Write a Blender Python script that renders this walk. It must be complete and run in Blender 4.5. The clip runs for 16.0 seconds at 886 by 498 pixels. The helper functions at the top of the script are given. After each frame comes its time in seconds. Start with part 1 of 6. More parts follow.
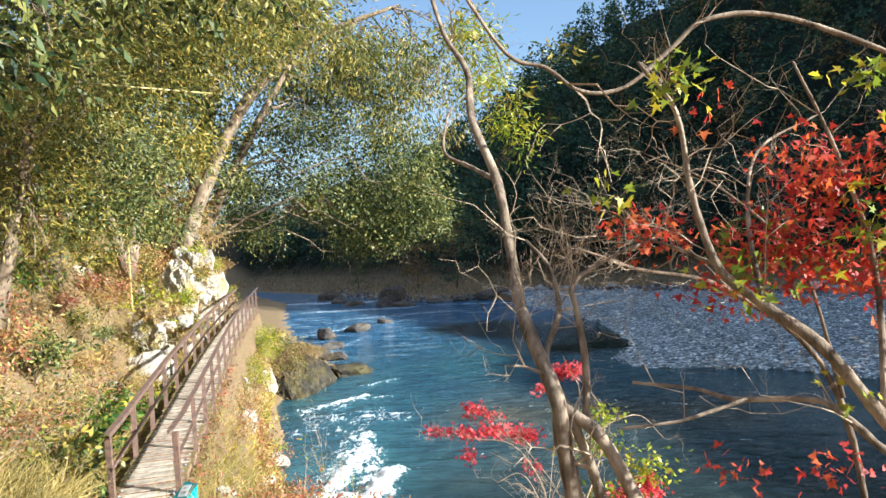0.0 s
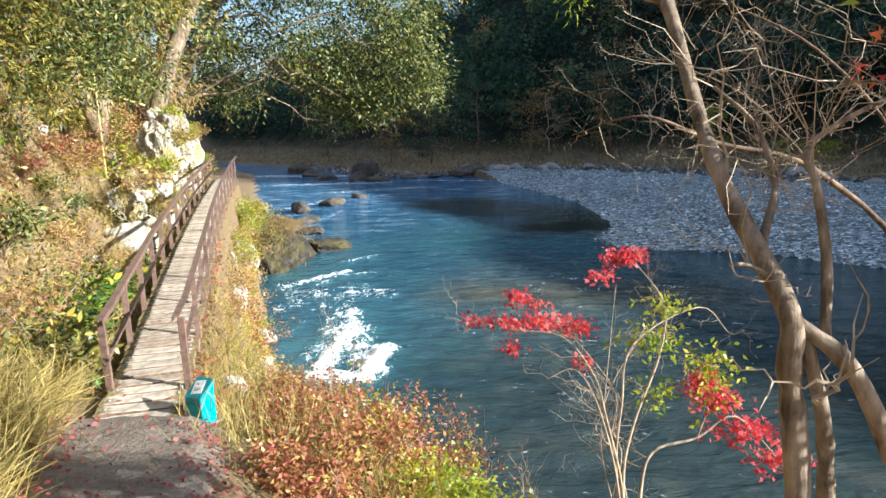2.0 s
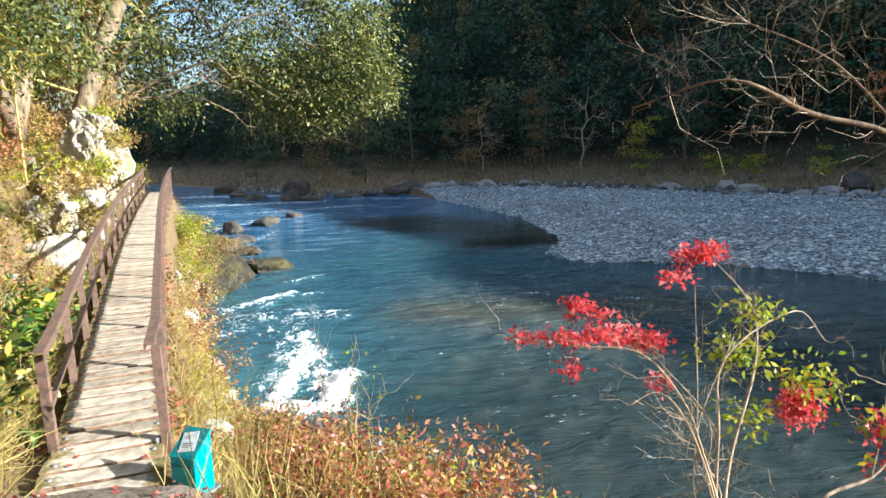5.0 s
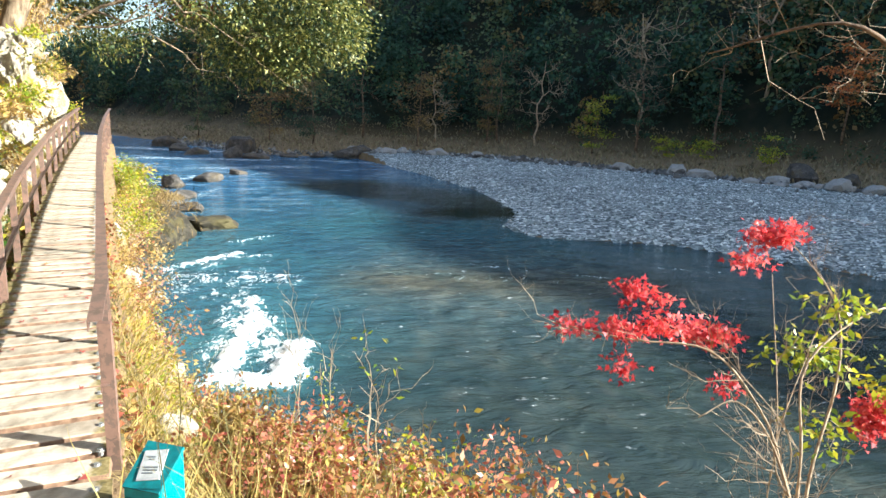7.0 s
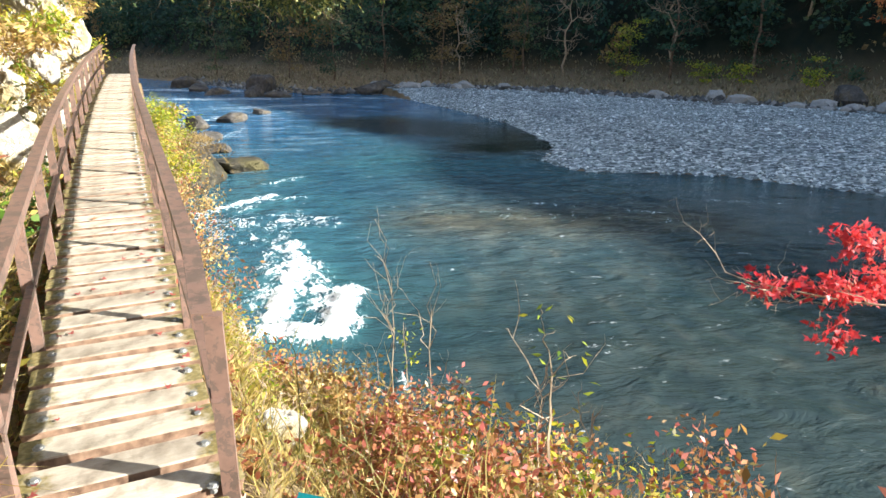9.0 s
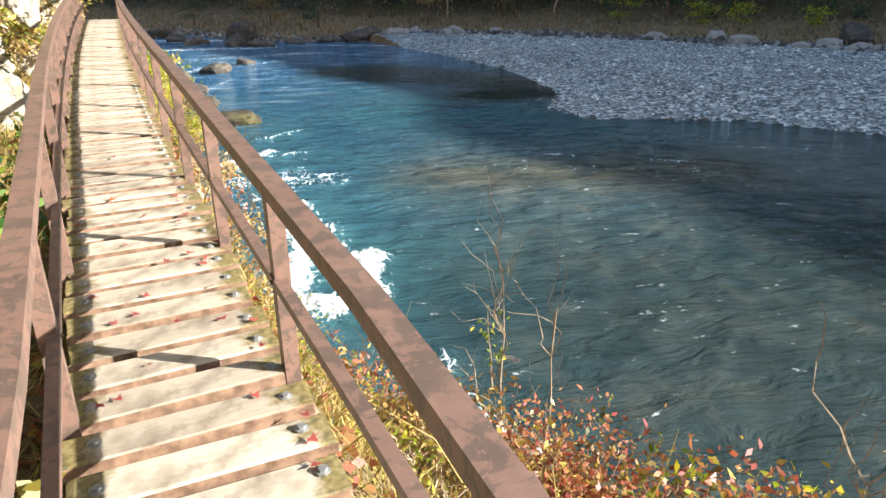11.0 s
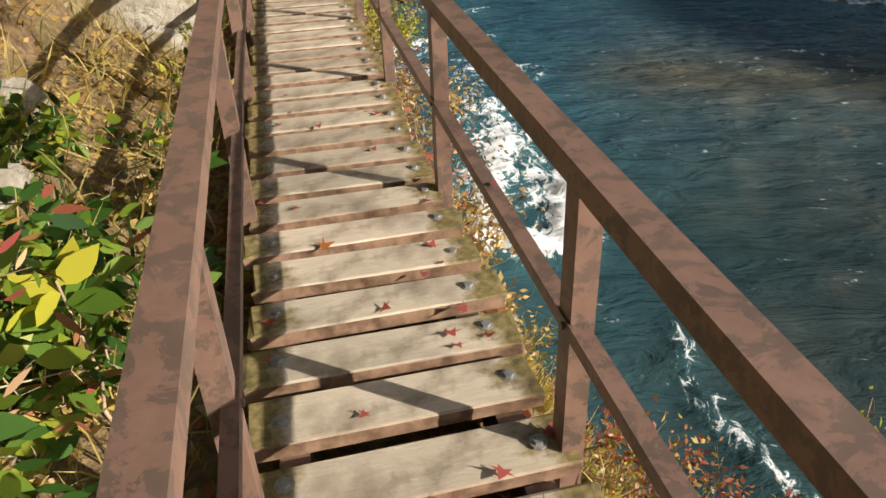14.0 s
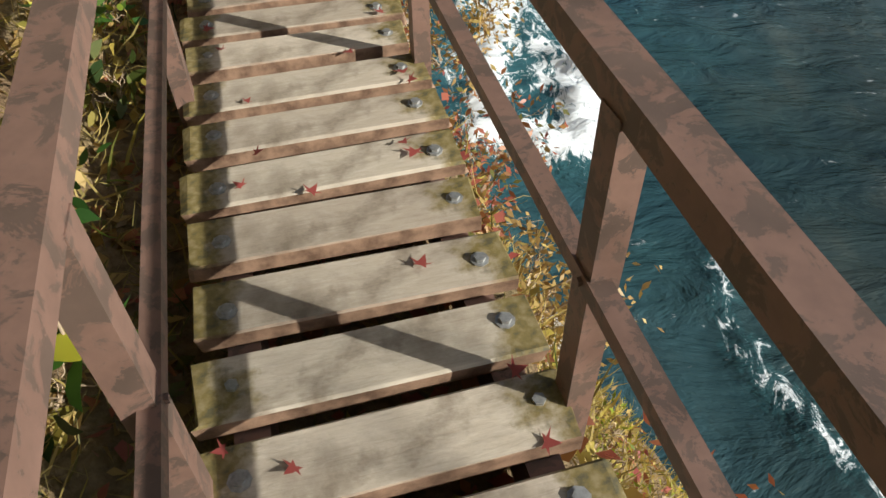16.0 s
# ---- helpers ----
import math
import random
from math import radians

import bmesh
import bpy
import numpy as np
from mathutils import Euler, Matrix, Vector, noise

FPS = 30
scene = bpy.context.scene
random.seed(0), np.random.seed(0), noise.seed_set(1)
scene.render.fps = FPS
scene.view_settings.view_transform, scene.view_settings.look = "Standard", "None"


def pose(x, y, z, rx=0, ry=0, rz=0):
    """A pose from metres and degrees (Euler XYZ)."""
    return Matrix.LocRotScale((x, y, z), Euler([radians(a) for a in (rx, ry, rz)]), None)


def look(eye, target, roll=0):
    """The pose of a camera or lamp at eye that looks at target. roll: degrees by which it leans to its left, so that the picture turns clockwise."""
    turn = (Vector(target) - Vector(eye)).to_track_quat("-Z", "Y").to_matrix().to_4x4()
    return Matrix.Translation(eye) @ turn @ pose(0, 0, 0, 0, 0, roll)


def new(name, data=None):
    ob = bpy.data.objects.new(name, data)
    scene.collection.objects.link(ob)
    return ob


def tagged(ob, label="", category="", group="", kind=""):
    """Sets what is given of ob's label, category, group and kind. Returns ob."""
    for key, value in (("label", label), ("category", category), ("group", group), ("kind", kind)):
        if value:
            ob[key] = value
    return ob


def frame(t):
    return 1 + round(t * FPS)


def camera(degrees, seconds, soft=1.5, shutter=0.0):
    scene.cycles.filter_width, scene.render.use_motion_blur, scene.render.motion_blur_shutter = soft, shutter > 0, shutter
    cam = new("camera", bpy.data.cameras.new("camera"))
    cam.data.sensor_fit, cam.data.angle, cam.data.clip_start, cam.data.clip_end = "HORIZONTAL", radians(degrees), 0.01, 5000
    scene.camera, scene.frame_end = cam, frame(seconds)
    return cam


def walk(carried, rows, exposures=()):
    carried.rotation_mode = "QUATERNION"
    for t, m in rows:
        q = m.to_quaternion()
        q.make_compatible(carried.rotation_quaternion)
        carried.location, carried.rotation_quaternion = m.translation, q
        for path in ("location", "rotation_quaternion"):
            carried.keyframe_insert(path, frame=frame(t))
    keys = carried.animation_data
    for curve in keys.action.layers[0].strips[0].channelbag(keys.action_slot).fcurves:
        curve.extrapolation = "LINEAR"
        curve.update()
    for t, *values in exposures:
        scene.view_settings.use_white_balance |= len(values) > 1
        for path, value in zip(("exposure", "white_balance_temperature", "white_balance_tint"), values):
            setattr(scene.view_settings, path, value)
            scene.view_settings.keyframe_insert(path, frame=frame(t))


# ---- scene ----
cam = camera(65.5, 16.0)
PATH = [
    (0, (0.14, 0.105, 1.738), (0.064, 2.104, 1.734), -3.6),
    (0.5, (-0.132, 0.488, 1.729), (-0.182, 2.486, 1.683), -2.9),
    (1, (-0.357, 0.663, 1.698), (-0.475, 2.657, 1.608), -0.4),
    (1.5, (-0.671, 1.108, 1.653), (-0.668, 3.091, 1.393), -1.2),
    (2, (-0.81, 1.394, 1.629), (-0.808, 3.36, 1.266), -1.9),
    (2.5, (-0.963, 1.632, 1.524), (-0.966, 3.591, 1.121), 0.9),
    (3, (-1.132, 2.049, 1.434), (-1.082, 3.994, 0.974), 1.2),
    (3.5, (-1.329, 2.231, 1.386), (-1.321, 4.181, 0.938), 1.0),
    (4, (-1.57, 2.537, 1.306), (-1.651, 4.509, 0.981), 0.3),
    (4.5, (-1.79, 2.884, 1.207), (-1.69, 4.862, 0.93), -1.6),
    (4.7, (-1.83, 2.922, 1.199), (-1.668, 4.894, 0.908), -2.0),
    (6.8, (-2.361, 4.372, 0.901), (-1.99, 6.304, 0.54), -0.2),
    (7, (-2.425, 4.434, 0.908), (-2.047, 6.357, 0.51), 1.8),
    (7.5, (-2.592, 4.815, 0.844), (-2.227, 6.73, 0.399), 0.3),
    (8, (-2.761, 5.005, 0.812), (-2.349, 6.895, 0.303), 0.1),
    (8.5, (-2.876, 5.412, 0.758), (-2.531, 7.302, 0.201), -0.4),
    (9, (-3.047, 5.733, 0.707), (-2.735, 7.622, 0.129), -0.0),
    (9.2, (-3.137, 5.903, 0.698), (-2.786, 7.784, 0.113), -1.9),
    (11.3, (-3.853, 7.611, 0.479), (-3.513, 9.445, -0.242), -0.7),
    (11.5, (-3.896, 7.812, 0.468), (-3.574, 9.653, -0.244), -0.3),
    (12, (-4.034, 8.23, 0.433), (-3.824, 10.09, -0.272), 0.8),
    (12.5, (-4.207, 8.662, 0.447), (-4.061, 10.485, -0.362), -0.6),
    (13, (-4.29, 9.091, 0.44), (-4.209, 10.917, -0.373), 1.1),
    (13.5, (-4.392, 9.5, 0.449), (-4.466, 11.289, -0.443), 0.0),
    (14, (-4.549, 9.891, 0.5), (-4.658, 11.603, -0.529), -2.2),
    (14.5, (-4.655, 10.38, 0.481), (-4.739, 11.951, -0.754), -0.4),
    (15, (-4.776, 10.83, 0.446), (-4.871, 12.315, -0.891), -0.6),
    (15.5, (-4.9, 11.242, 0.496), (-4.914, 12.663, -0.911), -1.7),
    (16, (-4.975, 11.693, 0.515), (-5.002, 13.109, -0.896), -1.0),
]
EXPOSURES = [(0, 1.5, 5750, 5), (4.7, 1.56, 5800, 4), (7, 1.92, 6000, 3), (9, 1.84, 6050, 5), (11.5, 1.68, 6350, 8), (12.5, 1.34, 6700, 9), (13.5, 0.9, 6900, 10), (14.5, 0.56, 6700, 8), (16, 0.52, 6200, 6)]
walk(cam, [(t, look(eye, target, roll)) for t, eye, target, roll in PATH], EXPOSURES)


# ---- world, sun ----
SUN_DIR = Vector((0.858, -0.320, 0.374)).normalized()
world = bpy.data.worlds.new("world")
scene.world = world
world.use_nodes = True
wn = world.node_tree
sky = wn.nodes.new("ShaderNodeTexSky")
sky.sky_type, sky.sun_disc = "NISHITA", False
sky.sun_elevation = math.asin(SUN_DIR.z)
sky.sun_rotation = math.atan2(SUN_DIR.x, SUN_DIR.y)
sky.altitude, sky.dust_density = 200, 2.6
wn.nodes["Background"].inputs["Strength"].default_value = 0.09
wn.links.new(sky.outputs[0], wn.nodes["Background"].inputs["Color"])
sun = new("sun", bpy.data.lights.new("sun", "SUN"))
sun.data.energy, sun.data.angle, sun.data.color = 5.0, radians(0.53), (1.0, 0.93, 0.83)
sun.matrix_world = look(SUN_DIR * 60, (0, 0, 0))


# ---- materials ----
def mat(name, rough=0.7, metal=0.0, spec=None):
    m = bpy.data.materials.new(name)
    m.use_nodes = True
    nt = m.node_tree
    p = nt.nodes["Principled BSDF"]
    p.inputs["Roughness"].default_value, p.inputs["Metallic"].default_value = rough, metal
    if spec is not None:
        p.inputs["Specular IOR Level"].default_value = spec
    return m, nt, p


def node(nt, kind, **vals):
    n = nt.nodes.new(kind)
    for k, v in vals.items():
        n.inputs[k].default_value = v
    return n


def ramp(nt, fac, stops):
    r = nt.nodes.new("ShaderNodeValToRGB")
    e = r.color_ramp.elements
    while len(e) < len(stops):
        e.new(0.5)
    for el, (pos, col) in zip(e, stops):
        el.position, el.color = pos, (*col, 1)
    nt.links.new(fac, r.inputs["Fac"])
    return r.outputs["Color"]


def noise_tex(nt, scale, detail=6, rough=0.6, stretch=None, dist=0.0):
    co = nt.nodes.new("ShaderNodeTexCoord")
    n = node(nt, "ShaderNodeTexNoise", Scale=scale, Detail=detail, Roughness=rough, Distortion=dist)
    if stretch:
        mp = node(nt, "ShaderNodeMapping", Scale=stretch)
        nt.links.new(co.outputs["Object"], mp.inputs["Vector"])
        nt.links.new(mp.outputs[0], n.inputs["Vector"])
    else:
        nt.links.new(co.outputs["Object"], n.inputs["Vector"])
    return n.outputs["Fac"]


def mix(nt, fac, a, b, mode="MIX"):
    n = nt.nodes.new("ShaderNodeMix")
    n.data_type, n.blend_type = "RGBA", mode
    for sock, val in ((n.inputs["Factor"], fac), (n.inputs["A"], a), (n.inputs["B"], b)):
        if isinstance(val, (int, float)):
            sock.default_value = val
        elif isinstance(val, tuple):
            sock.default_value = (*val, 1)
        else:
            nt.links.new(val, sock)
    return n.outputs["Result"]


def bump(nt, p, height, strength=0.5, dist=0.02):
    b = node(nt, "ShaderNodeBump", Strength=strength, Distance=dist)
    nt.links.new(height, b.inputs["Height"])
    nt.links.new(b.outputs[0], p.inputs["Normal"])


def leaf_mat(name, stops, rough=0.45, thin=0.35, patch=1.1, gain=0.9, speck=0.62):
    m, nt, p = mat(name, rough)
    rnd = nt.nodes.new("ShaderNodeNewGeometry").outputs["Random Per Island"]
    big = noise_tex(nt, patch, 3)
    add = node(nt, "ShaderNodeMath")
    add.operation = "MULTIPLY_ADD"
    nt.links.new(big, add.inputs[0])
    add.inputs[1].default_value = gain
    sub = node(nt, "ShaderNodeMath")
    sub.operation = "MULTIPLY_ADD"
    nt.links.new(rnd, sub.inputs[0])
    sub.inputs[1].default_value, sub.inputs[2].default_value = speck, 0.49 - 0.5 * gain - 0.5 * speck
    nt.links.new(sub.outputs[0], add.inputs[2])
    col = ramp(nt, add.outputs[0], stops)
    nt.links.new(col, p.inputs["Base Color"])
    tr = nt.nodes.new("ShaderNodeBsdfTranslucent")
    nt.links.new(mix(nt, 0.35, col, (0.9, 0.8, 0.25), "MULTIPLY"), tr.inputs["Color"])
    ms = node(nt, "ShaderNodeMixShader", Fac=thin)
    nt.links.new(p.outputs[0], ms.inputs[1])
    nt.links.new(tr.outputs[0], ms.inputs[2])
    nt.links.new(ms.outputs[0], nt.nodes["Material Output"].inputs["Surface"])
    return m


def soil_mat():
    m, nt, p = mat("leaf_litter_soil", 0.9, spec=0.2)
    a = ramp(nt, noise_tex(nt, 2.2, 8), [(0.25, (0.07, 0.05, 0.03)), (0.45, (0.2, 0.14, 0.08)), (0.6, (0.15, 0.14, 0.06)), (0.78, (0.33, 0.24, 0.13))])
    b = ramp(nt, noise_tex(nt, 26, 6), [(0.3, (0.09, 0.055, 0.035)), (0.5, (0.28, 0.18, 0.1)), (0.68, (0.42, 0.3, 0.17))])
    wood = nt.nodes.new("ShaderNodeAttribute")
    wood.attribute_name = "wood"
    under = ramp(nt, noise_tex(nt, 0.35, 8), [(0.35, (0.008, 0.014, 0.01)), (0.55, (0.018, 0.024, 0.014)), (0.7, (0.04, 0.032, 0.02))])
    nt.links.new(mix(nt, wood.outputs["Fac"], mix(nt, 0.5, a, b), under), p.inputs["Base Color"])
    bump(nt, p, noise_tex(nt, 18, 8), 0.9, 0.06)
    return m


def path_mat():
    m, nt, p = mat("trodden_earth", 0.92, spec=0.2)
    a = ramp(nt, noise_tex(nt, 3.0, 8), [(0.3, (0.11, 0.085, 0.062)), (0.5, (0.22, 0.175, 0.135)), (0.7, (0.33, 0.275, 0.22))])
    b = ramp(nt, noise_tex(nt, 40, 5), [(0.35, (0.11, 0.075, 0.055)), (0.6, (0.34, 0.28, 0.22))])
    nt.links.new(mix(nt, 0.4, a, b), p.inputs["Base Color"])
    bump(nt, p, noise_tex(nt, 22, 8), 0.8, 0.04)
    return m


def rock_mat(name, dark, mid, light, moss=0.0, mossy=(0.15, 0.12, 0.05)):
    m, nt, p = mat(name, 0.85, spec=0.25)
    c = ramp(nt, noise_tex(nt, 1.7, 9, 0.65, dist=0.6), [(0.28, dark), (0.5, mid), (0.7, light)])
    f = ramp(nt, noise_tex(nt, 14, 7), [(0.3, (0.55, 0.5, 0.45)), (0.65, (1.0, 1.0, 1.0))])
    col = mix(nt, 0.7, c, f, "MULTIPLY")
    if moss:
        k = ramp(nt, noise_tex(nt, 1.1, 6), [(0.5, (0, 0, 0)), (0.62, (moss, moss, moss))])
        col = mix(nt, k, col, mossy)
    nt.links.new(col, p.inputs["Base Color"])
    bump(nt, p, noise_tex(nt, 6, 10, 0.7), 0.9, 0.12)
    return m


def plank_mat():
    m, nt, p = mat("weathered_plank", 0.62, spec=0.35)
    grain = noise_tex(nt, 7, 9, 0.7, (1.6, 5, 5), 0.3)
    base = ramp(nt, grain, [(0.3, (0.48, 0.425, 0.345)), (0.5, (0.57, 0.51, 0.425)), (0.7, (0.65, 0.595, 0.51))])
    stain = ramp(nt, noise_tex(nt, 5, 7), [(0.34, (0.42, 0.38, 0.34)), (0.46, (1, 1, 1))])
    info = nt.nodes.new("ShaderNodeObjectInfo")
    tone = ramp(nt, info.outputs["Random"], [(0, (0.74, 0.7, 0.66)), (0.5, (0.92, 0.9, 0.86)), (1, (1.06, 1.02, 0.98))])
    lines = ramp(nt, noise_tex(nt, 6, 6, 0.7, (1.0, 34, 34), 0.6), [(0.36, (0.55, 0.5, 0.45)), (0.5, (1, 1, 1))])
    base = mix(nt, 0.22, base, lines, "MULTIPLY")
    smudge = ramp(nt, noise_tex(nt, 2.6, 8, 0.65, (1.0, 1.6, 1), 0.4), [(0.34, (0.45, 0.42, 0.39)), (0.5, (0.95, 0.95, 0.95)), (0.7, (1.08, 1.07, 1.05))])
    base = mix(nt, 0.75, base, smudge, "MULTIPLY")
    col = mix(nt, 1.0, mix(nt, 0.75, base, stain, "MULTIPLY"), tone, "MULTIPLY")
    # moss and lichen at the ends of the boards
    geo = nt.nodes.new("ShaderNodeTexCoord")
    sep = nt.nodes.new("ShaderNodeSeparateXYZ")
    nt.links.new(geo.outputs["Object"], sep.inputs[0])
    ab = node(nt, "ShaderNodeMath")
    ab.operation = "ABSOLUTE"
    nt.links.new(sep.outputs[0], ab.inputs[0])
    mn = node(nt, "ShaderNodeMath")
    mn.operation = "MULTIPLY_ADD"
    nt.links.new(noise_tex(nt, 9, 6), mn.inputs[0])
    mn.inputs[1].default_value = 0.42
    nt.links.new(ab.outputs[0], mn.inputs[2])
    k = ramp(nt, mn.outputs[0], [(0.5, (0, 0, 0)), (0.57, (0.9, 0.9, 0.9))])
    mosscol = ramp(nt, noise_tex(nt, 30, 5), [(0.35, (0.06, 0.055, 0.02)), (0.5, (0.17, 0.125, 0.025)), (0.65, (0.25, 0.2, 0.09))])
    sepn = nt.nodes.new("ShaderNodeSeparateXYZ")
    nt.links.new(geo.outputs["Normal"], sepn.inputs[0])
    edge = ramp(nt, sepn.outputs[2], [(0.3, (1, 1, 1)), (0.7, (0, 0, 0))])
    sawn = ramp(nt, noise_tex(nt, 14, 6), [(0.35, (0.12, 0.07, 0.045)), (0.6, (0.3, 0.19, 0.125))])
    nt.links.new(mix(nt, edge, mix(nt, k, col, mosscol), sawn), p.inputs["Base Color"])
    bump(nt, p, grain, 0.45, 0.006)
    return m


def paint_mat():
    m, nt, p = mat("peeling_red_brown_paint", 0.5, spec=0.45)
    k = ramp(nt, noise_tex(nt, 13, 10, 0.72, dist=0.5), [(0.47, (0, 0, 0)), (0.5, (0.5, 0.5, 0.5))])
    old = ramp(nt, noise_tex(nt, 24, 6), [(0.3, (0.22, 0.122, 0.092)), (0.7, (0.31, 0.175, 0.132))])
    top = ramp(nt, noise_tex(nt, 5, 7), [(0.3, (0.09, 0.063, 0.05)), (0.7, (0.155, 0.104, 0.082))])
    nt.links.new(mix(nt, k, top, old), p.inputs["Base Color"])
    bump(nt, p, k, 0.25, 0.002)
    return m


def bark_mat(name, dark, light, stretch=(1, 1, 0.25)):
    m, nt, p = mat(name, 0.85, spec=0.2)
    g = noise_tex(nt, 11, 8, 0.65, stretch)
    a = ramp(nt, g, [(0.32, dark), (0.62, light)])
    b = ramp(nt, noise_tex(nt, 3.0, 5), [(0.38, (0.4, 0.38, 0.33)), (0.62, (1.12, 1.1, 1.05))])
    nt.links.new(mix(nt, 0.8, a, b, "MULTIPLY"), p.inputs["Base Color"])
    bump(nt, p, g, 0.9, 0.03)
    return m


def water_mat():
    m, nt, p = mat("river_water", 0.06)
    p.inputs["IOR"].default_value = 1.33
    at = nt.nodes.new("ShaderNodeAttribute")
    at.attribute_name = "shallow"
    deep = ramp(nt, noise_tex(nt, 0.16, 4), [(0.35, (0.024, 0.074, 0.108)), (0.65, (0.042, 0.12, 0.14))])
    bed = ramp(nt, noise_tex(nt, 1.1, 8, 0.6, (1, 0.5, 1)), [(0.3, (0.032, 0.058, 0.068)), (0.55, (0.072, 0.098, 0.1)), (0.75, (0.15, 0.155, 0.13))])
    col = mix(nt, at.outputs["Fac"], deep, bed)
    # reflected sky blue, with pale riffles, tinted into the far water's colour
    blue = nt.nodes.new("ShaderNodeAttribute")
    blue.attribute_name = "sky_tint"
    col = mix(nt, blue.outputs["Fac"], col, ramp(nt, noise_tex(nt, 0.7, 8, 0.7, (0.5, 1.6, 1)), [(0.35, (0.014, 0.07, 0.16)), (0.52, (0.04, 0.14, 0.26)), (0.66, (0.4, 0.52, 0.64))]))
    # hillside's dark reflection tinted into the calm stretch's colour, together with dark bed
    dark_tint = nt.nodes.new("ShaderNodeAttribute")
    dark_tint.attribute_name = "dark_tint"
    col = mix(nt, dark_tint.outputs["Fac"], col, ramp(nt, noise_tex(nt, 0.5, 6), [(0.3, (0.006, 0.012, 0.011)), (0.7, (0.016, 0.024, 0.016))]))
    sh = nt.nodes.new("ShaderNodeAttribute")
    sh.attribute_name = "shoal"
    col = mix(nt, sh.outputs["Fac"], col, ramp(nt, noise_tex(nt, 0.9, 8, 0.65, (0.7, 1.4, 1)), [(0.35, (0.03, 0.034, 0.026)), (0.55, (0.1, 0.09, 0.06)), (0.7, (0.16, 0.14, 0.09))]))
    fo = nt.nodes.new("ShaderNodeAttribute")
    fo.attribute_name = "foam"
    gate = node(nt, "ShaderNodeMath")
    gate.operation, gate.use_clamp = "MULTIPLY", True
    nt.links.new(fo.outputs["Fac"], gate.inputs[0])
    gate.inputs[1].default_value = 4.0
    dev = node(nt, "ShaderNodeMath")
    dev.operation = "MULTIPLY_ADD"
    nt.links.new(noise_tex(nt, 2.9, 12, 0.78, (1.4, 0.7, 1), 1.1), dev.inputs[0])
    dev.inputs[1].default_value, dev.inputs[2].default_value = 3.0, -1.6
    ed = node(nt, "ShaderNodeMath")
    ed.operation = "MULTIPLY_ADD"
    nt.links.new(dev.outputs[0], ed.inputs[0])
    nt.links.new(gate.outputs[0], ed.inputs[1])
    nt.links.new(fo.outputs["Fac"], ed.inputs[2])
    k = ramp(nt, ed.outputs[0], [(0.46, (0, 0, 0)), (0.62, (1, 1, 1))])
    milk = ramp(nt, ed.outputs[0], [(0.15, (0, 0, 0)), (0.55, (0.22, 0.22, 0.22))])
    col = mix(nt, milk, col, (0.06, 0.24, 0.26))
    fleck = ramp(nt, noise_tex(nt, 2.4, 9, 0.72, (0.8, 1.5, 1), 0.4), [(0.63, (0, 0, 0)), (0.71, (0.55, 0.55, 0.55))])
    k = mix(nt, 1.0, k, fleck, "LIGHTEN")
    nt.links.new(mix(nt, k, col, (0.86, 0.9, 0.92)), p.inputs["Base Color"])
    r = ramp(nt, k, [(0, (0.1, 0.1, 0.1)), (1, (0.75, 0.75, 0.75))])
    nt.links.new(r, p.inputs["Roughness"])
    w1 = noise_tex(nt, 0.8, 6, 0.6, (0.8, 1.7, 1), 0.5)
    b1 = node(nt, "ShaderNodeBump", Strength=1.0, Distance=0.3)
    rp = nt.nodes.new("ShaderNodeAttribute")
    rp.attribute_name = "ripple"
    for bn, dist in ((b1, 0.34),):
        mul = node(nt, "ShaderNodeMath")
        mul.operation = "MULTIPLY"
        nt.links.new(rp.outputs["Fac"], mul.inputs[0])
        mul.inputs[1].default_value = dist
        nt.links.new(mul.outputs[0], bn.inputs["Distance"])
    nt.links.new(w1, b1.inputs["Height"])
    b2 = node(nt, "ShaderNodeBump", Strength=0.2, Distance=0.05)
    nt.links.new(noise_tex(nt, 4.5, 5, 0.6, (0.7, 1.7, 1), 0.2), b2.inputs["Height"])
    nt.links.new(b1.outputs[0], b2.inputs["Normal"])
    nt.links.new(b2.outputs[0], p.inputs["Normal"])
    return m


def gravel_mat():
    m, nt, p = mat("river_gravel", 0.8, spec=0.3)
    v = node(nt, "ShaderNodeTexVoronoi", Scale=5.5)
    co = nt.nodes.new("ShaderNodeTexCoord")
    nt.links.new(co.outputs["Object"], v.inputs["Vector"])
    sp = nt.nodes.new("ShaderNodeSeparateColor")
    nt.links.new(v.outputs["Color"], sp.inputs[0])
    c = ramp(nt, sp.outputs[0], [(0.0, (0.062, 0.08, 0.085)), (0.45, (0.22, 0.26, 0.27)), (0.8, (0.42, 0.47, 0.48)), (1, (0.82, 0.87, 0.87))])
    big = ramp(nt, noise_tex(nt, 0.22, 6), [(0.35, (0.6, 0.6, 0.6)), (0.6, (1, 1, 1))])
    nt.links.new(mix(nt, 0.8, c, big, "MULTIPLY"), p.inputs["Base Color"])
    bump(nt, p, v.outputs["Distance"], 1.0, 0.15)
    return m


def plain(name, col, rough=0.6, var=0.25, metal=0.0, scale=12):
    m, nt, p = mat(name, rough, metal)
    lo = tuple(c * (1 - var) for c in col)
    hi = tuple(min(1, c * (1 + var)) for c in col)
    nt.links.new(ramp(nt, noise_tex(nt, scale, 7), [(0.35, lo), (0.65, hi)]), p.inputs["Base Color"])
    bump(nt, p, noise_tex(nt, scale * 3, 6), 0.2, 0.004)
    return m


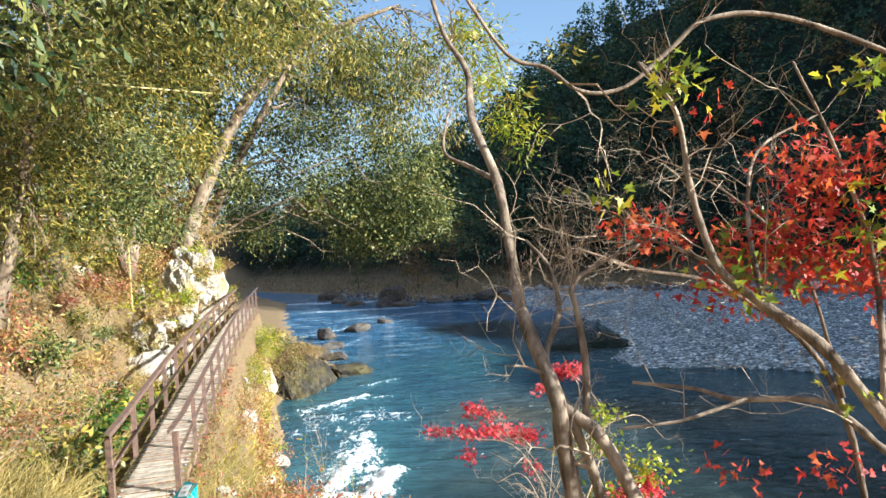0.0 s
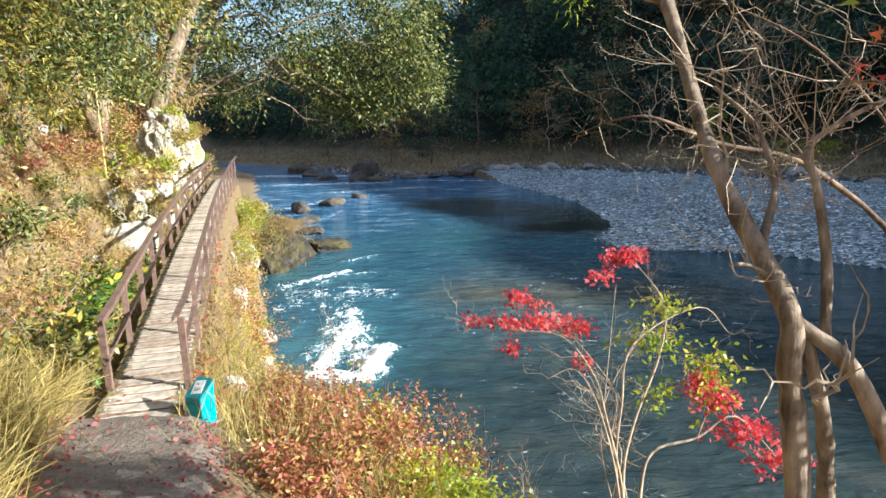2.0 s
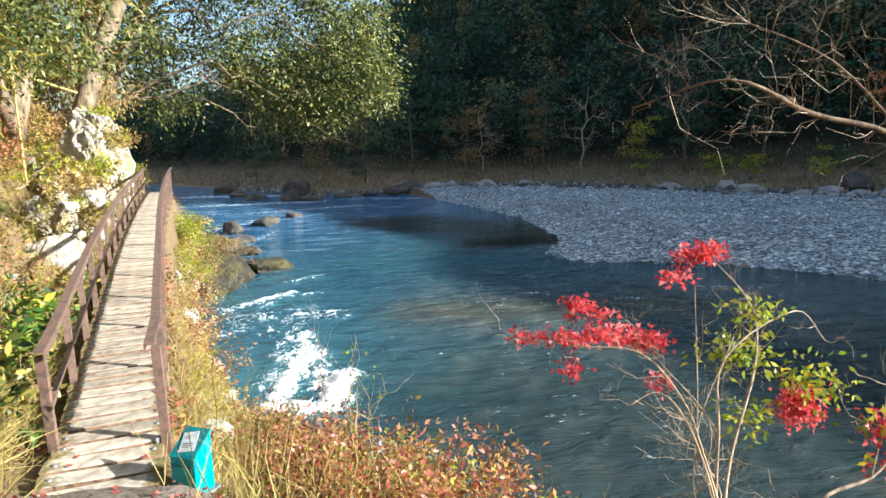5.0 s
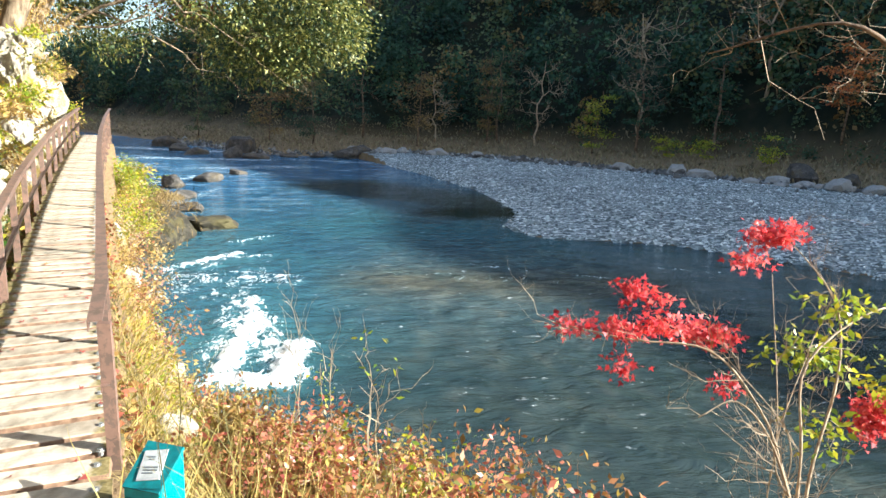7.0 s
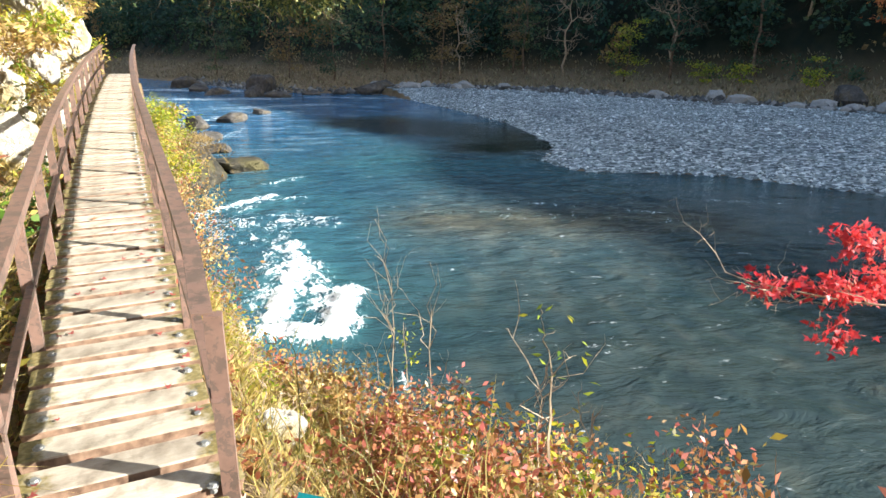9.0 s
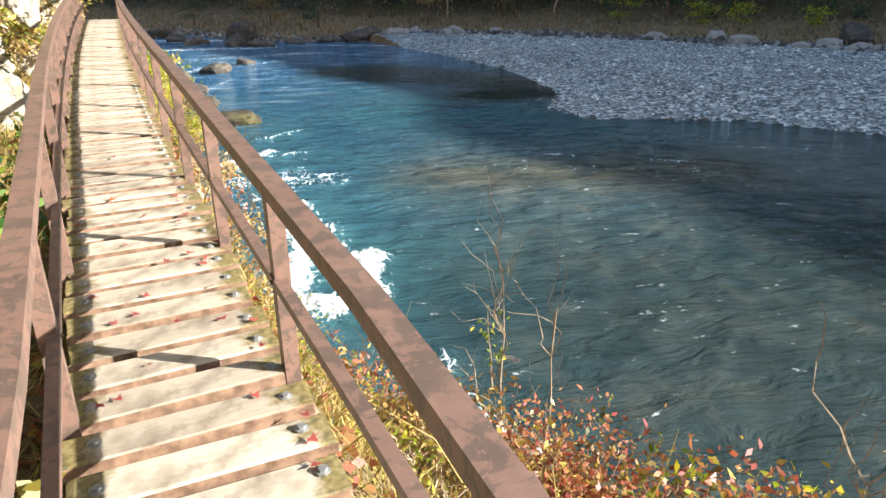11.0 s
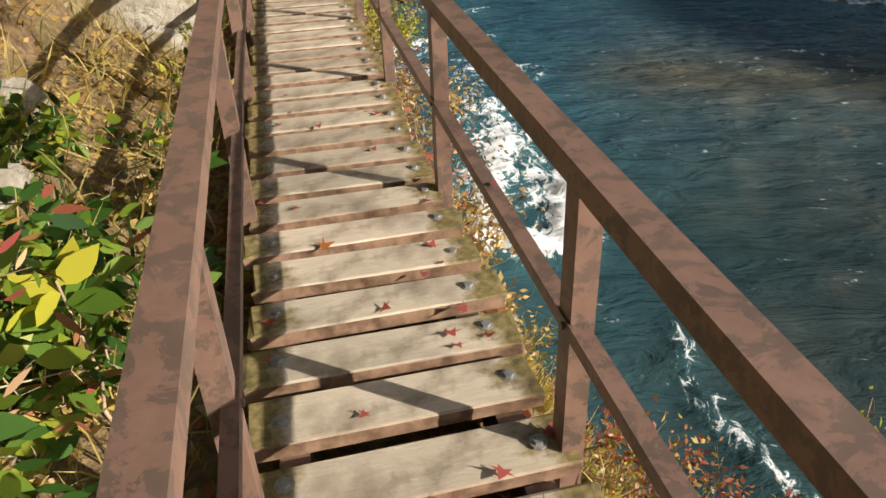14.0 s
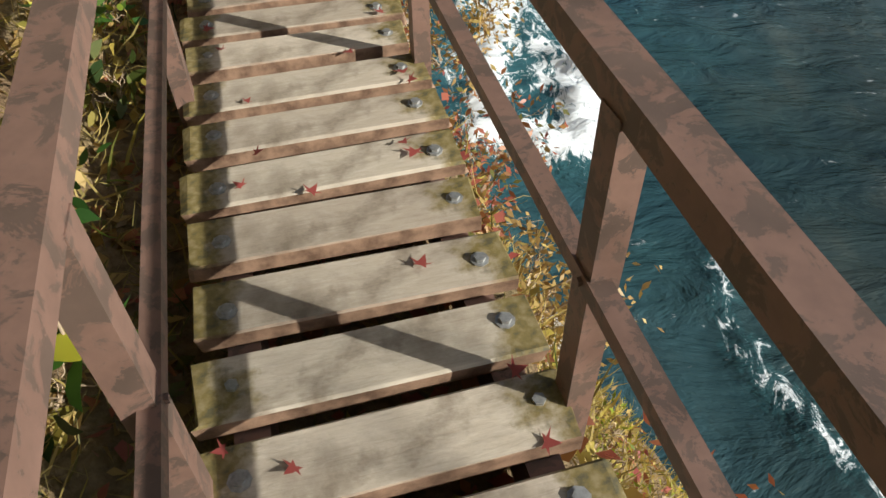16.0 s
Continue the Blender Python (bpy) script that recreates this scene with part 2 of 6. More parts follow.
def pebble_mat():
    m, nt, p = mat("pale_pebble", 0.75, spec=0.3)
    rnd = nt.nodes.new("ShaderNodeNewGeometry").outputs["Random Per Island"]
    nt.links.new(ramp(nt, rnd, [(0, (0.09, 0.115, 0.12)), (0.4, (0.3, 0.355, 0.365)), (0.75, (0.58, 0.645, 0.655)), (1, (0.87, 0.92, 0.92))]), p.inputs["Base Color"])
    return m


def bank_stone_mat():
    m, nt, p = mat("dull_bank_stone", 0.85, spec=0.2)
    rnd = nt.nodes.new("ShaderNodeNewGeometry").outputs["Random Per Island"]
    c = ramp(nt, rnd, [(0, (0.06, 0.058, 0.055)), (0.5, (0.15, 0.145, 0.135)), (0.85, (0.24, 0.23, 0.22)), (1, (0.4, 0.39, 0.37))])
    nt.links.new(mix(nt, 0.6, c, ramp(nt, noise_tex(nt, 7, 6), [(0.3, (0.5, 0.48, 0.45)), (0.65, (1, 1, 1))]), "MULTIPLY"), p.inputs["Base Color"])
    return m


SOIL, PATH_M, PLANK, PAINT, WATER, GRAVEL, PEBBLE, BANK_STONE = soil_mat(), path_mat(), plank_mat(), paint_mat(), water_mat(), gravel_mat(), pebble_mat(), bank_stone_mat()
CLIFF = rock_mat("pale_cliff_rock", (0.28, 0.24, 0.18), (0.56, 0.52, 0.45), (0.75, 0.72, 0.65), 0.85, (0.3, 0.23, 0.09))
ROCK = rock_mat("grey_river_rock", (0.04, 0.038, 0.036), (0.09, 0.083, 0.076), (0.18, 0.165, 0.15), 0.5, (0.12, 0.09, 0.045))
OUTCROP = rock_mat("dark_mossy_outcrop_rock", (0.02, 0.018, 0.014), (0.05, 0.045, 0.034), (0.11, 0.096, 0.07), 0.75, (0.1, 0.085, 0.035))
BARK_PALE = bark_mat("pale_brown_bark", (0.06, 0.042, 0.03), (0.42, 0.33, 0.25))
BARK_MID = bark_mat("brown_bark", (0.13, 0.09, 0.06), (0.36, 0.28, 0.2))
BARK_DARK = bark_mat("dark_bark", (0.08, 0.055, 0.04), (0.24, 0.17, 0.12))
TWIG = plain("dry_twig", (0.36, 0.27, 0.18), 0.8, 0.35)
BAMBOO = plain("yellow_bamboo", (0.5, 0.42, 0.14), 0.45, 0.25)
STEEL = plain("galvanised_steel", (0.38, 0.38, 0.37), 0.6, 0.25, 0.8, 40)
TEAL = plain("teal_paint", (0.008, 0.30, 0.33), 0.4, 0.22, 0, 18)
TEAL_DARK = plain("dark_teal_paint", (0.01, 0.17, 0.19), 0.45, 0.3, 0, 18)
PLATE = plain("greyed_white_plate", (0.5, 0.52, 0.52), 0.5, 0.15, 0, 30)
MARK = plain("faded_grey_print", (0.16, 0.18, 0.2), 0.6, 0.2)
GREEN_MIX = leaf_mat("olive_leaves", [(0.1, (0.03, 0.06, 0.014)), (0.36, (0.11, 0.135, 0.026)), (0.58, (0.27, 0.235, 0.045)), (0.85, (0.5, 0.38, 0.08))], thin=0.4, speck=0.85)
GREEN_FRESH = leaf_mat("fresh_green_leaves", [(0.1, (0.018, 0.06, 0.014)), (0.45, (0.06, 0.15, 0.022)), (0.7, (0.2, 0.3, 0.035)), (0.88, (0.5, 0.48, 0.05))], thin=0.42)
GREEN_DARK = leaf_mat("dark_evergreen_leaves", [(0.1, (0.02, 0.045, 0.014)), (0.45, (0.085, 0.12, 0.03)), (0.85, (0.34, 0.32, 0.09))], 0.5, 0.3, speck=0.85)
GOLD = leaf_mat("golden_dry_leaves", [(0.1, (0.2, 0.13, 0.06)), (0.45, (0.42, 0.27, 0.09)), (0.75, (0.56, 0.4, 0.14)), (0.95, (0.34, 0.32, 0.06))])
RUST = leaf_mat("rust_red_bush_leaves", [(0.06, (0.14, 0.14, 0.035)), (0.22, (0.32, 0.17, 0.055)), (0.42, (0.4, 0.14, 0.075)), (0.62, (0.33, 0.075, 0.065)), (0.78, (0.46, 0.21, 0.09)), (0.95, (0.5, 0.4, 0.09))], gain=1.4, speck=0.85)
RED = leaf_mat("crimson_maple_leaves", [(0.1, (0.4, 0.015, 0.03)), (0.5, (0.68, 0.06, 0.085)), (0.85, (0.8, 0.2, 0.19))], 0.5, 0.45)
MAPLE_RED = leaf_mat("orange_red_maple_leaves", [(0.1, (0.3, 0.015, 0.015)), (0.5, (0.58, 0.055, 0.035)), (0.85, (0.72, 0.2, 0.06))], 0.5, 0.45)
WITHER = leaf_mat("withered_crimson_leaves", [(0.1, (0.15, 0.03, 0.028)), (0.5, (0.32, 0.06, 0.055)), (0.85, (0.46, 0.17, 0.12))], 0.6, 0.25)
BRIGHT = leaf_mat("bright_yellow_leaves", [(0.1, (0.38, 0.42, 0.035)), (0.5, (0.55, 0.52, 0.05)), (0.85, (0.66, 0.6, 0.12))], 0.45, 0.4)
YELLOW = leaf_mat("golden_yellow_herbs", [(0.1, (0.3, 0.28, 0.05)), (0.4, (0.52, 0.42, 0.08)), (0.65, (0.62, 0.42, 0.13)), (0.9, (0.48, 0.46, 0.07))], 0.6, 0.35)
YGREEN = leaf_mat("yellow_green_leaves", [(0.1, (0.12, 0.2, 0.02)), (0.5, (0.3, 0.36, 0.03)), (0.85, (0.62, 0.5, 0.04))], 0.4, 0.45)
ORANGE = leaf_mat("orange_autumn_leaves", [(0.1, (0.4, 0.1, 0.03)), (0.5, (0.62, 0.2, 0.06)), (0.85, (0.75, 0.34, 0.1))], 0.5, 0.3)
STRAW = leaf_mat("straw_grass", [(0.1, (0.13, 0.12, 0.035)), (0.5, (0.4, 0.3, 0.09)), (0.85, (0.58, 0.45, 0.16))], 0.7, 0.3)
DULL_STRAW = leaf_mat("dull_straw_grass", [(0.1, (0.12, 0.1, 0.06)), (0.5, (0.26, 0.21, 0.125)), (0.85, (0.38, 0.31, 0.19))], 0.8, 0.2)
FOREST_A = leaf_mat("conifer_foliage", [(0.1, (0.009, 0.032, 0.022)), (0.5, (0.022, 0.068, 0.04)), (0.9, (0.06, 0.125, 0.055))], 0.8, 0.1, 0.1, 2.0, 0.25)
FOREST_B = leaf_mat("broadleaf_foliage", [(0.1, (0.016, 0.042, 0.026)), (0.45, (0.045, 0.09, 0.042)), (0.7, (0.13, 0.145, 0.055)), (0.92, (0.2, 0.135, 0.065))], 0.8, 0.1, 0.1, 2.0, 0.25)
FOREST_C = leaf_mat("autumn_foliage", [(0.1, (0.10, 0.07, 0.025)), (0.5, (0.2, 0.13, 0.045)), (0.85, (0.3, 0.2, 0.06))], 0.7, 0.1, 0.16)


# ---- mesh tools ----
class Build:
    def __init__(self):
        self.v, self.f = [], []

    def box(self, size, m=Matrix()):
        n = len(self.v)
        x, y, z = (s / 2 for s in size)
        self.v += [tuple(m @ Vector((a * x, b * y, c * z))) for c in (-1, 1) for b in (-1, 1) for a in (-1, 1)]
        self.f += [tuple(n + i for i in q) for q in ((0, 2, 3, 1), (4, 5, 7, 6), (0, 1, 5, 4), (2, 6, 7, 3), (0, 4, 6, 2), (1, 3, 7, 5))]
        return self

    def tube(self, pts, radii, sides=6, cap=True):
        pts = [Vector(p) for p in pts]
        n0 = len(self.v)
        side = None
        for i, p in enumerate(pts):
            d = (pts[min(i + 1, len(pts) - 1)] - pts[max(i - 1, 0)]).normalized()
            if side is None:
                side = d.orthogonal().normalized()
            side = (side - d * side.dot(d)).normalized()
            other = d.cross(side)
            r = radii[i] if isinstance(radii, (list, tuple)) else radii
            for k in range(sides):
                a = 2 * math.pi * k / sides
                self.v.append(tuple(p + (side * math.cos(a) + other * math.sin(a)) * r))
        for i in range(len(pts) - 1):
            for k in range(sides):
                a, b = n0 + i * sides + k, n0 + i * sides + (k + 1) % sides
                self.f.append((a, b, b + sides, a + sides))
        if cap:
            self.f.append(tuple(n0 + k for k in reversed(range(sides))))
            self.f.append(tuple(n0 + (len(pts) - 1) * sides + k for k in range(sides)))
        return self

    def mesh(self, name, material, smooth=False):
        me = bpy.data.meshes.new(name)
        me.from_pydata(self.v, [], self.f)
        if smooth:
            me.polygons.foreach_set("use_smooth", [True] * len(me.polygons))
        me.materials.append(material)
        me.update()
        return me


def mesh_np(name, V, F, material, smooth=False):
    """A mesh from arrays of corners and equal-sided faces."""
    me = bpy.data.meshes.new(name)
    me.vertices.add(len(V))
    me.vertices.foreach_set("co", np.ascontiguousarray(V, dtype=np.float32).ravel())
    me.loops.add(F.size)
    me.loops.foreach_set("vertex_index", np.ascontiguousarray(F, dtype=np.int32).ravel())
    me.polygons.add(len(F))
    me.polygons.foreach_set("loop_start", np.arange(0, F.size, F.shape[1], dtype=np.int32))
    if smooth:
        me.polygons.foreach_set("use_smooth", np.ones(len(F), dtype=bool))
    me.materials.append(material)
    me.update(calc_edges=True)
    return me


JOINED = ("stemwork", "twigwork", "foliage", "crown", "red_leaves", "green_leaves", "yellow_green_leaves", "low_red_leaves", "hanging_leaves", "print")


def part(name, shape, material, parent, label="", smooth=False):
    me = shape.mesh(name, material, smooth) if isinstance(shape, Build) else shape
    ob = new(name, me)
    ob.parent = parent
    if parent is not None:
        ob.matrix_parent_inverse = parent.matrix_world.inverted()
    if label:
        ob["label"] = label
    if name in JOINED:
        ob["kind"] = "stuff"
    return ob


def empty(name, at):
    ob = new(name)
    ob.matrix_world = Matrix.Translation(at)
    ob.empty_display_size = 0.2
    bpy.context.view_layer.update()
    return ob


OVAL = np.array([(0, 0, 0), (0.22, 0.2, 0.03), (0.5, 0.25, 0.05), (0.78, 0.15, 0.03), (1, 0, -0.08), (0.78, -0.15, 0.03), (0.5, -0.25, 0.05), (0.22, -0.2, 0.03)])
LEAF = np.array([(0, 0, 0), (0.45, 0.5, 0.06), (1, 0, -0.05), (0.45, -0.5, 0.06)])
BLADE = np.array([(0, 0.5, 0), (0, -0.5, 0), (0.4, 0.42, 0.12), (0.4, -0.42, 0.12), (0.75, 0.27, 0.09), (0.75, -0.27, 0.09), (1, 0.04, -0.12), (1, -0.04, -0.12)])
ARCH = np.array([(0, 0.5, 0), (0, -0.5, 0), (0.35, 0.45, 0.16), (0.35, -0.45, 0.16), (0.7, 0.3, 0.08), (0.7, -0.3, 0.08), (0.95, 0.04, -0.28), (0.95, -0.04, -0.28)])
BLADE_CELLS = np.array([(0, 1, 3, 2), (2, 3, 5, 4), (4, 5, 7, 6)])
_a = np.radians([180, 130, 95, 72, 50, 30, 0, -30, -50, -72, -95, -130])
_r = np.array([0.12, 0.5, 0.28, 0.75, 0.3, 0.42, 1.0, 0.42, 0.3, 0.75, 0.28, 0.5])
MAPLE = np.stack([0.4 + 0.6 * _r * np.cos(_a), 0.9 * _r * np.sin(_a), 0.05 * np.sin(3 * _a)], 1)


def leaves(name, P, D, L, wide, material, rng, shape=LEAF, cells=None):
    """Leaves with their stalks at P, pointing along D, of the lengths L."""
    N = len(P)
    D = D / np.linalg.norm(D, axis=1, keepdims=True)
    S = np.cross(D, rng.normal(size=(N, 3)))
    S /= np.linalg.norm(S, axis=1, keepdims=True) + 1e-9
    U = np.cross(D, S)
    V = P[:, None, :] + L[:, None, None] * (shape[None, :, :1] * D[:, None] + wide * shape[None, :, 1:2] * S[:, None] + shape[None, :, 2:] * U[:, None])
    k = len(shape)
    if cells is not None:
        return mesh_np(name, V.reshape(-1, 3), (cells[None] + k * np.arange(N)[:, None, None]).reshape(-1, cells.shape[1]), material)
    return mesh_np(name, V.reshape(-1, 3), np.arange(N * k).reshape(N, k), material)


def sprays(centres, per, spread, rng, droop=0.3):
    """Places and directions of leaves in loose sprays round the centres."""
    C = np.repeat(centres, per, axis=0)
    o = rng.normal(size=(len(C), 3)) * spread
    o[:, 2] *= 0.6
    P = C + o
    D = o * 1.0 + rng.normal(size=o.shape) * spread * 0.8
    D[:, 2] -= droop * spread
    return P, D


def in_blobs(blobs, n, rng, shell=0.55):
    """Points in ellipsoids (centre, radii), in share of their size, nearer to their skin."""
    w = np.array([b[1][0] * b[1][1] * b[1][2] for b in blobs]) ** 0.75
    pick = rng.choice(len(blobs), n, p=w / w.sum())
    d = rng.normal(size=(n, 3))
    d /= np.linalg.norm(d, axis=1, keepdims=True)
    r = shell + (1 - shell) * rng.random((n, 1))
    c = np.array([b[0] for b in blobs])[pick]
    R = np.array([b[1] for b in blobs])[pick]
    return c + d * r * R


def wobble(a, b, n, amount, rng):
    a, b = np.array(a, float), np.array(b, float)
    pts = [a + (b - a) * i / n for i in range(n + 1)]
    for i in range(1, n):
        pts[i] = pts[i] + rng.normal(size=3) * amount
    return pts


def spline(pts, per=4):
    """A smooth line through a few places."""
    p = [np.array(q, float) for q in pts]
    p = [2 * p[0] - p[1]] + p + [2 * p[-1] - p[-2]]
    out = []
    for i in range(1, len(p) - 2):
        for k in range(per):
            t = k / per
            a, b, c, d = p[i - 1], p[i], p[i + 1], p[i + 2]
            out.append(0.5 * (2 * b + (c - a) * t + (2 * a - 5 * b + 4 * c - d) * t * t + (3 * b - a - 3 * c + d) * t ** 3))
    out.append(p[-2])
    return out


def taper(n, a, b):
    return [a + (b - a) * i / max(1, n - 1) for i in range(n)]


def twigs_from(bd, pts, r, n, length, rng, depth=2, up=0.2, tips=None):
    """Side twigs that fork off a branch, again and again."""
    for _ in range(n):
        i = int(rng.integers(max(1, len(pts) // 3), len(pts)))
        p = np.array(pts[i])
        d = rng.normal(size=3)
        ax = np.array(pts[i]) - np.array(pts[i - 1])
        d = d + 1.2 * ax / (np.linalg.norm(ax) + 1e-9) + np.array((0, 0, up * 3))
        d /= np.linalg.norm(d)
        ln = length * (0.5 + rng.random())
        k = 4 if depth > 1 else 3
        q = wobble(p, p + d * ln, k, ln * 0.07, rng)
        bd.tube(q, taper(k + 1, r, r * 0.35), 3, False)
        if tips is not None:
            tips.append(q[-1])
            tips.append(q[2])
        if depth > 1:
            twigs_from(bd, q, r * 0.55, 3 if depth > 2 else 2, length * 0.55, rng, depth - 1, up, tips)


def boulder_mesh(name, radii, material, seed, cuts=16, detail=4, rough=0.06):
    """An angular stone: a ball cut by random planes, with broken skin."""
    rng = np.random.default_rng(seed)
    bm = bmesh.new()
    bmesh.ops.create_icosphere(bm, subdivisions=detail, radius=1)
    nrm = rng.normal(size=(cuts, 3))
    nrm /= np.linalg.norm(nrm, axis=1, keepdims=True)
    off = 0.5 + 0.36 * rng.random(cuts)
    for v in bm.verts:
        d = np.array(v.co)
        dot = nrm @ d
        r = min(1.0, float(np.min(np.where(dot > 0.05, off / np.maximum(dot, 0.05), 9))))
        r += rough * noise.fractal(Vector(d * 2.3) + Vector((seed, 0, 0)), 1.0, 2.0, 5)
        v.co = Vector((d[0] * r * radii[0], d[1] * r * radii[1], d[2] * r * radii[2]))
    me = bpy.data.meshes.new(name)
    bm.to_mesh(me)
    bm.free()
    me.materials.append(material)
    me.polygons.foreach_set("use_smooth", [False] * len(me.polygons))
    return me


# ---- the plan ----
WATER_Z = -5.37
S_END = 19.6                                   # length of the railing
_path = np.array([(-30, 9.0), (-5, 1.9), (0.1, 0.14), (1.1, -0.6), (2.2, -1.3), (4.4, -2.42), (5.7, -3.02), (7.5, -3.75), (8.14, -3.9)])
_shore = np.array([(-60, 26), (-20, 13), (0, 6.5), (3, 5.2), (7, 3.6), (9, 2.4), (11, 0.2), (13, -1.9), (15, -3.2), (18, -4.9), (20, -5.6), (22.3, -6.9), (24.3, -7.4), (27.6, -8.7),
                   (31.5, -9.4), (36.4, -9.8), (40, -8.4), (42, -8.0), (46, -9.8), (50, -11), (60, -15), (75, -20), (105, -28), (150, -50), (400, -150)])
_far = [(-300, 420), (-60, 165), (-25, 121), (-9, 95), (3, 91), (9.5, 92), (21, 83), (29, 71), (36, 60), (43, 50), (56, 30), (66, 5), (72, -40), (90, -160)]
_bar = [(5.9, 80.4), (8.5, 70), (10.75, 57.6), (10.7, 46.4), (8.2, 40.75), (8.9, 37.4), (15.2, 35.2), (19.4, 30.1), (24, 22), (32, 5), (44, -30)]


def axis_x(y):
    """The walkway's centre line: the footpath, then the bridge, then on along the bank."""
    y = np.asarray(y, float)
    u = y - 8.14
    br = -3.88 - 0.283 * u + 0.0022 * np.maximum(0, u - 4) ** 2
    on = np.interp(y, _shore[:, 0], _shore[:, 1]) - np.interp(y, [27.5, 31, 36, 50, 80], [1.6, 4, 7, 10, 12])
    x = np.where(y < 8.14, np.interp(y, _path[:, 0], _path[:, 1]), br)
    return np.where(y > 27.5, on, x)


def deck_z(y):
    return -0.99 + 0.044 * (np.asarray(y, float) - 8.14)


def level(y):
    y = np.asarray(y, float)
    return np.where(y < 7.5, 0.31 - 0.173 * np.clip(y, -8, 7.5) - 0.004, deck_z(np.clip(y, 7.5, 30)) - np.interp(y, [7.5, 9.2], [0.03, 0.26]) - np.interp(y, [28, 40, 60], [0, 2.4, 3.4]))


def side_of(line, x, y):
    """Distance from a line, above zero to the right-hand side of its course from first to last turned outward."""
    best = np.full(np.shape(x), 1e9)
    sign = np.ones(np.shape(x))
    for (ax, ay), (bx, by) in zip(line[:-1], line[1:]):
        ex, ey = bx - ax, by - ay
        t = np.clip(((x - ax) * ex + (y - ay) * ey) / (ex * ex + ey * ey), 0, 1)
        dx, dy = x - ax - t * ex, y - ay - t * ey
        d = np.hypot(dx, dy)
        near = d < best - 1e-6
        best = np.where(near, d, best)
        sign = np.where(near, np.sign(ex * dy - ey * dx), sign)
    return best * sign


def hash_noise(x, y, s):
    """Soft uneven ground."""
    return (np.sin(x * s + 1.3 * np.sin(y * s * 0.7)) * np.cos(y * s * 1.1 + 1.7 * np.sin(x * s * 0.6)) + 0.5 * np.sin(2.3 * x * s + y * s * 1.9)) / 1.5


def ground_z(x, y):
    x, y = np.asarray(x, float), np.asarray(y, float)
    o = (x - axis_x(y)) * 0.962
    zb = level(y)
    q = np.maximum(0, -o - 0.62)
    near = np.clip((y - 9) / 4, 0, 1)
    left = np.where(q < 1.0, 0.45 * q, 0.45 + (1.05 + 0.75 * near) * (q - 1.0))
    left = np.where(q > 6, 0.45 + (1.05 + 0.75 * near) * 5 + 0.75 * (q - 6), left)
    left = np.minimum(left, 24 + 0.05 * q)
    S = np.maximum(0.5, (np.interp(y, _shore[:, 0], _shore[:, 1]) - axis_x(y)) * 0.962 - 0.5)
    r = np.maximum(0, o - 0.5) / S
    bend = np.interp(y, [7, 11], [1.15, 0.62])
    right = np.where(r < 1, (WATER_Z - zb) * np.maximum(r, 1e-6) ** bend, (WATER_Z - zb) - 0.9 * np.minimum(2.2, (r - 1) * S))
    zl = zb + left + right + 0.10 * hash_noise(x, y, 2.1) * np.clip(np.abs(o) - 0.7, 0, 1)
    d = side_of(_far, x, y)
    az = np.degrees(np.arctan2(x, y))
    # past 45 degrees the hill is mostly unseen, raised and steepened to shade the gravel
    top = np.interp(az, [-40, -22, -12, -4, 3, 14, 30, 55, 75, 110, 150], [9, 11, 14, 24, 38, 76, 84, 70, 60, 55, 23])
    rise = np.maximum(0.01, np.where(d < 15, 0.15 * d, 2.25 + np.interp(az, [20, 45], [0.9, 1.7]) * (d - 15)))
    rise = rise * top / (rise ** 4 + top ** 4) ** 0.25 + 1.2 * hash_noise(x, y, 0.13) * np.clip((d - 12) / 15, 0, 1)
    zf = np.where(d > 0, -5.3 + rise, -5.3 + 0.35 * np.maximum(d, -4))
    b = side_of(_bar, x, y)
    zg = np.where(b > 0, WATER_Z + np.minimum(0.75, 0.11 * b) + 0.05 * hash_noise(x, y, 0.7), WATER_Z + 0.2 * np.maximum(b, -6))
    return np.maximum(np.maximum(zl, zf), zg)


def steps(*spans):
    out = []
    for a, b, n in spans:
        out += list(np.linspace(a, b, n, endpoint=False))
    return np.array(out + [spans[-1][1]])


def grid(xs, ys):
    X, Y = np.meshgrid(xs, ys)
    n, m = len(xs), len(ys)
    i = np.arange(n * (m - 1)).reshape(m - 1, n)[:, :-1].ravel()
    return X.ravel(), Y.ravel(), np.stack([i, i + 1, i + n + 1, i + n], 1)


def build_ground():
    xs = steps((-600, -60, 12), (-60, -14, 30), (-14, 7, 105), (7, 60, 53), (60, 200, 40), (200, 700, 10))
    ys = steps((-400, -30, 12), (-30, -6, 18), (-6, 30, 180), (30, 130, 90), (130, 300, 34), (300, 900, 10))
    x, y, F = grid(xs, ys)
    z = ground_z(x, y)
    me = mesh_np("ground", np.stack([x, y, z], 1), F, SOIL, True)
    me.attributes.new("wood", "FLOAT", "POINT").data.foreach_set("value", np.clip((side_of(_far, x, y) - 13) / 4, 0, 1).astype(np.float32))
    ob = new("ground", me)
    tagged(ob, "brown leaf-littered earth sloping steeply down to the river", "ground", kind="structure")


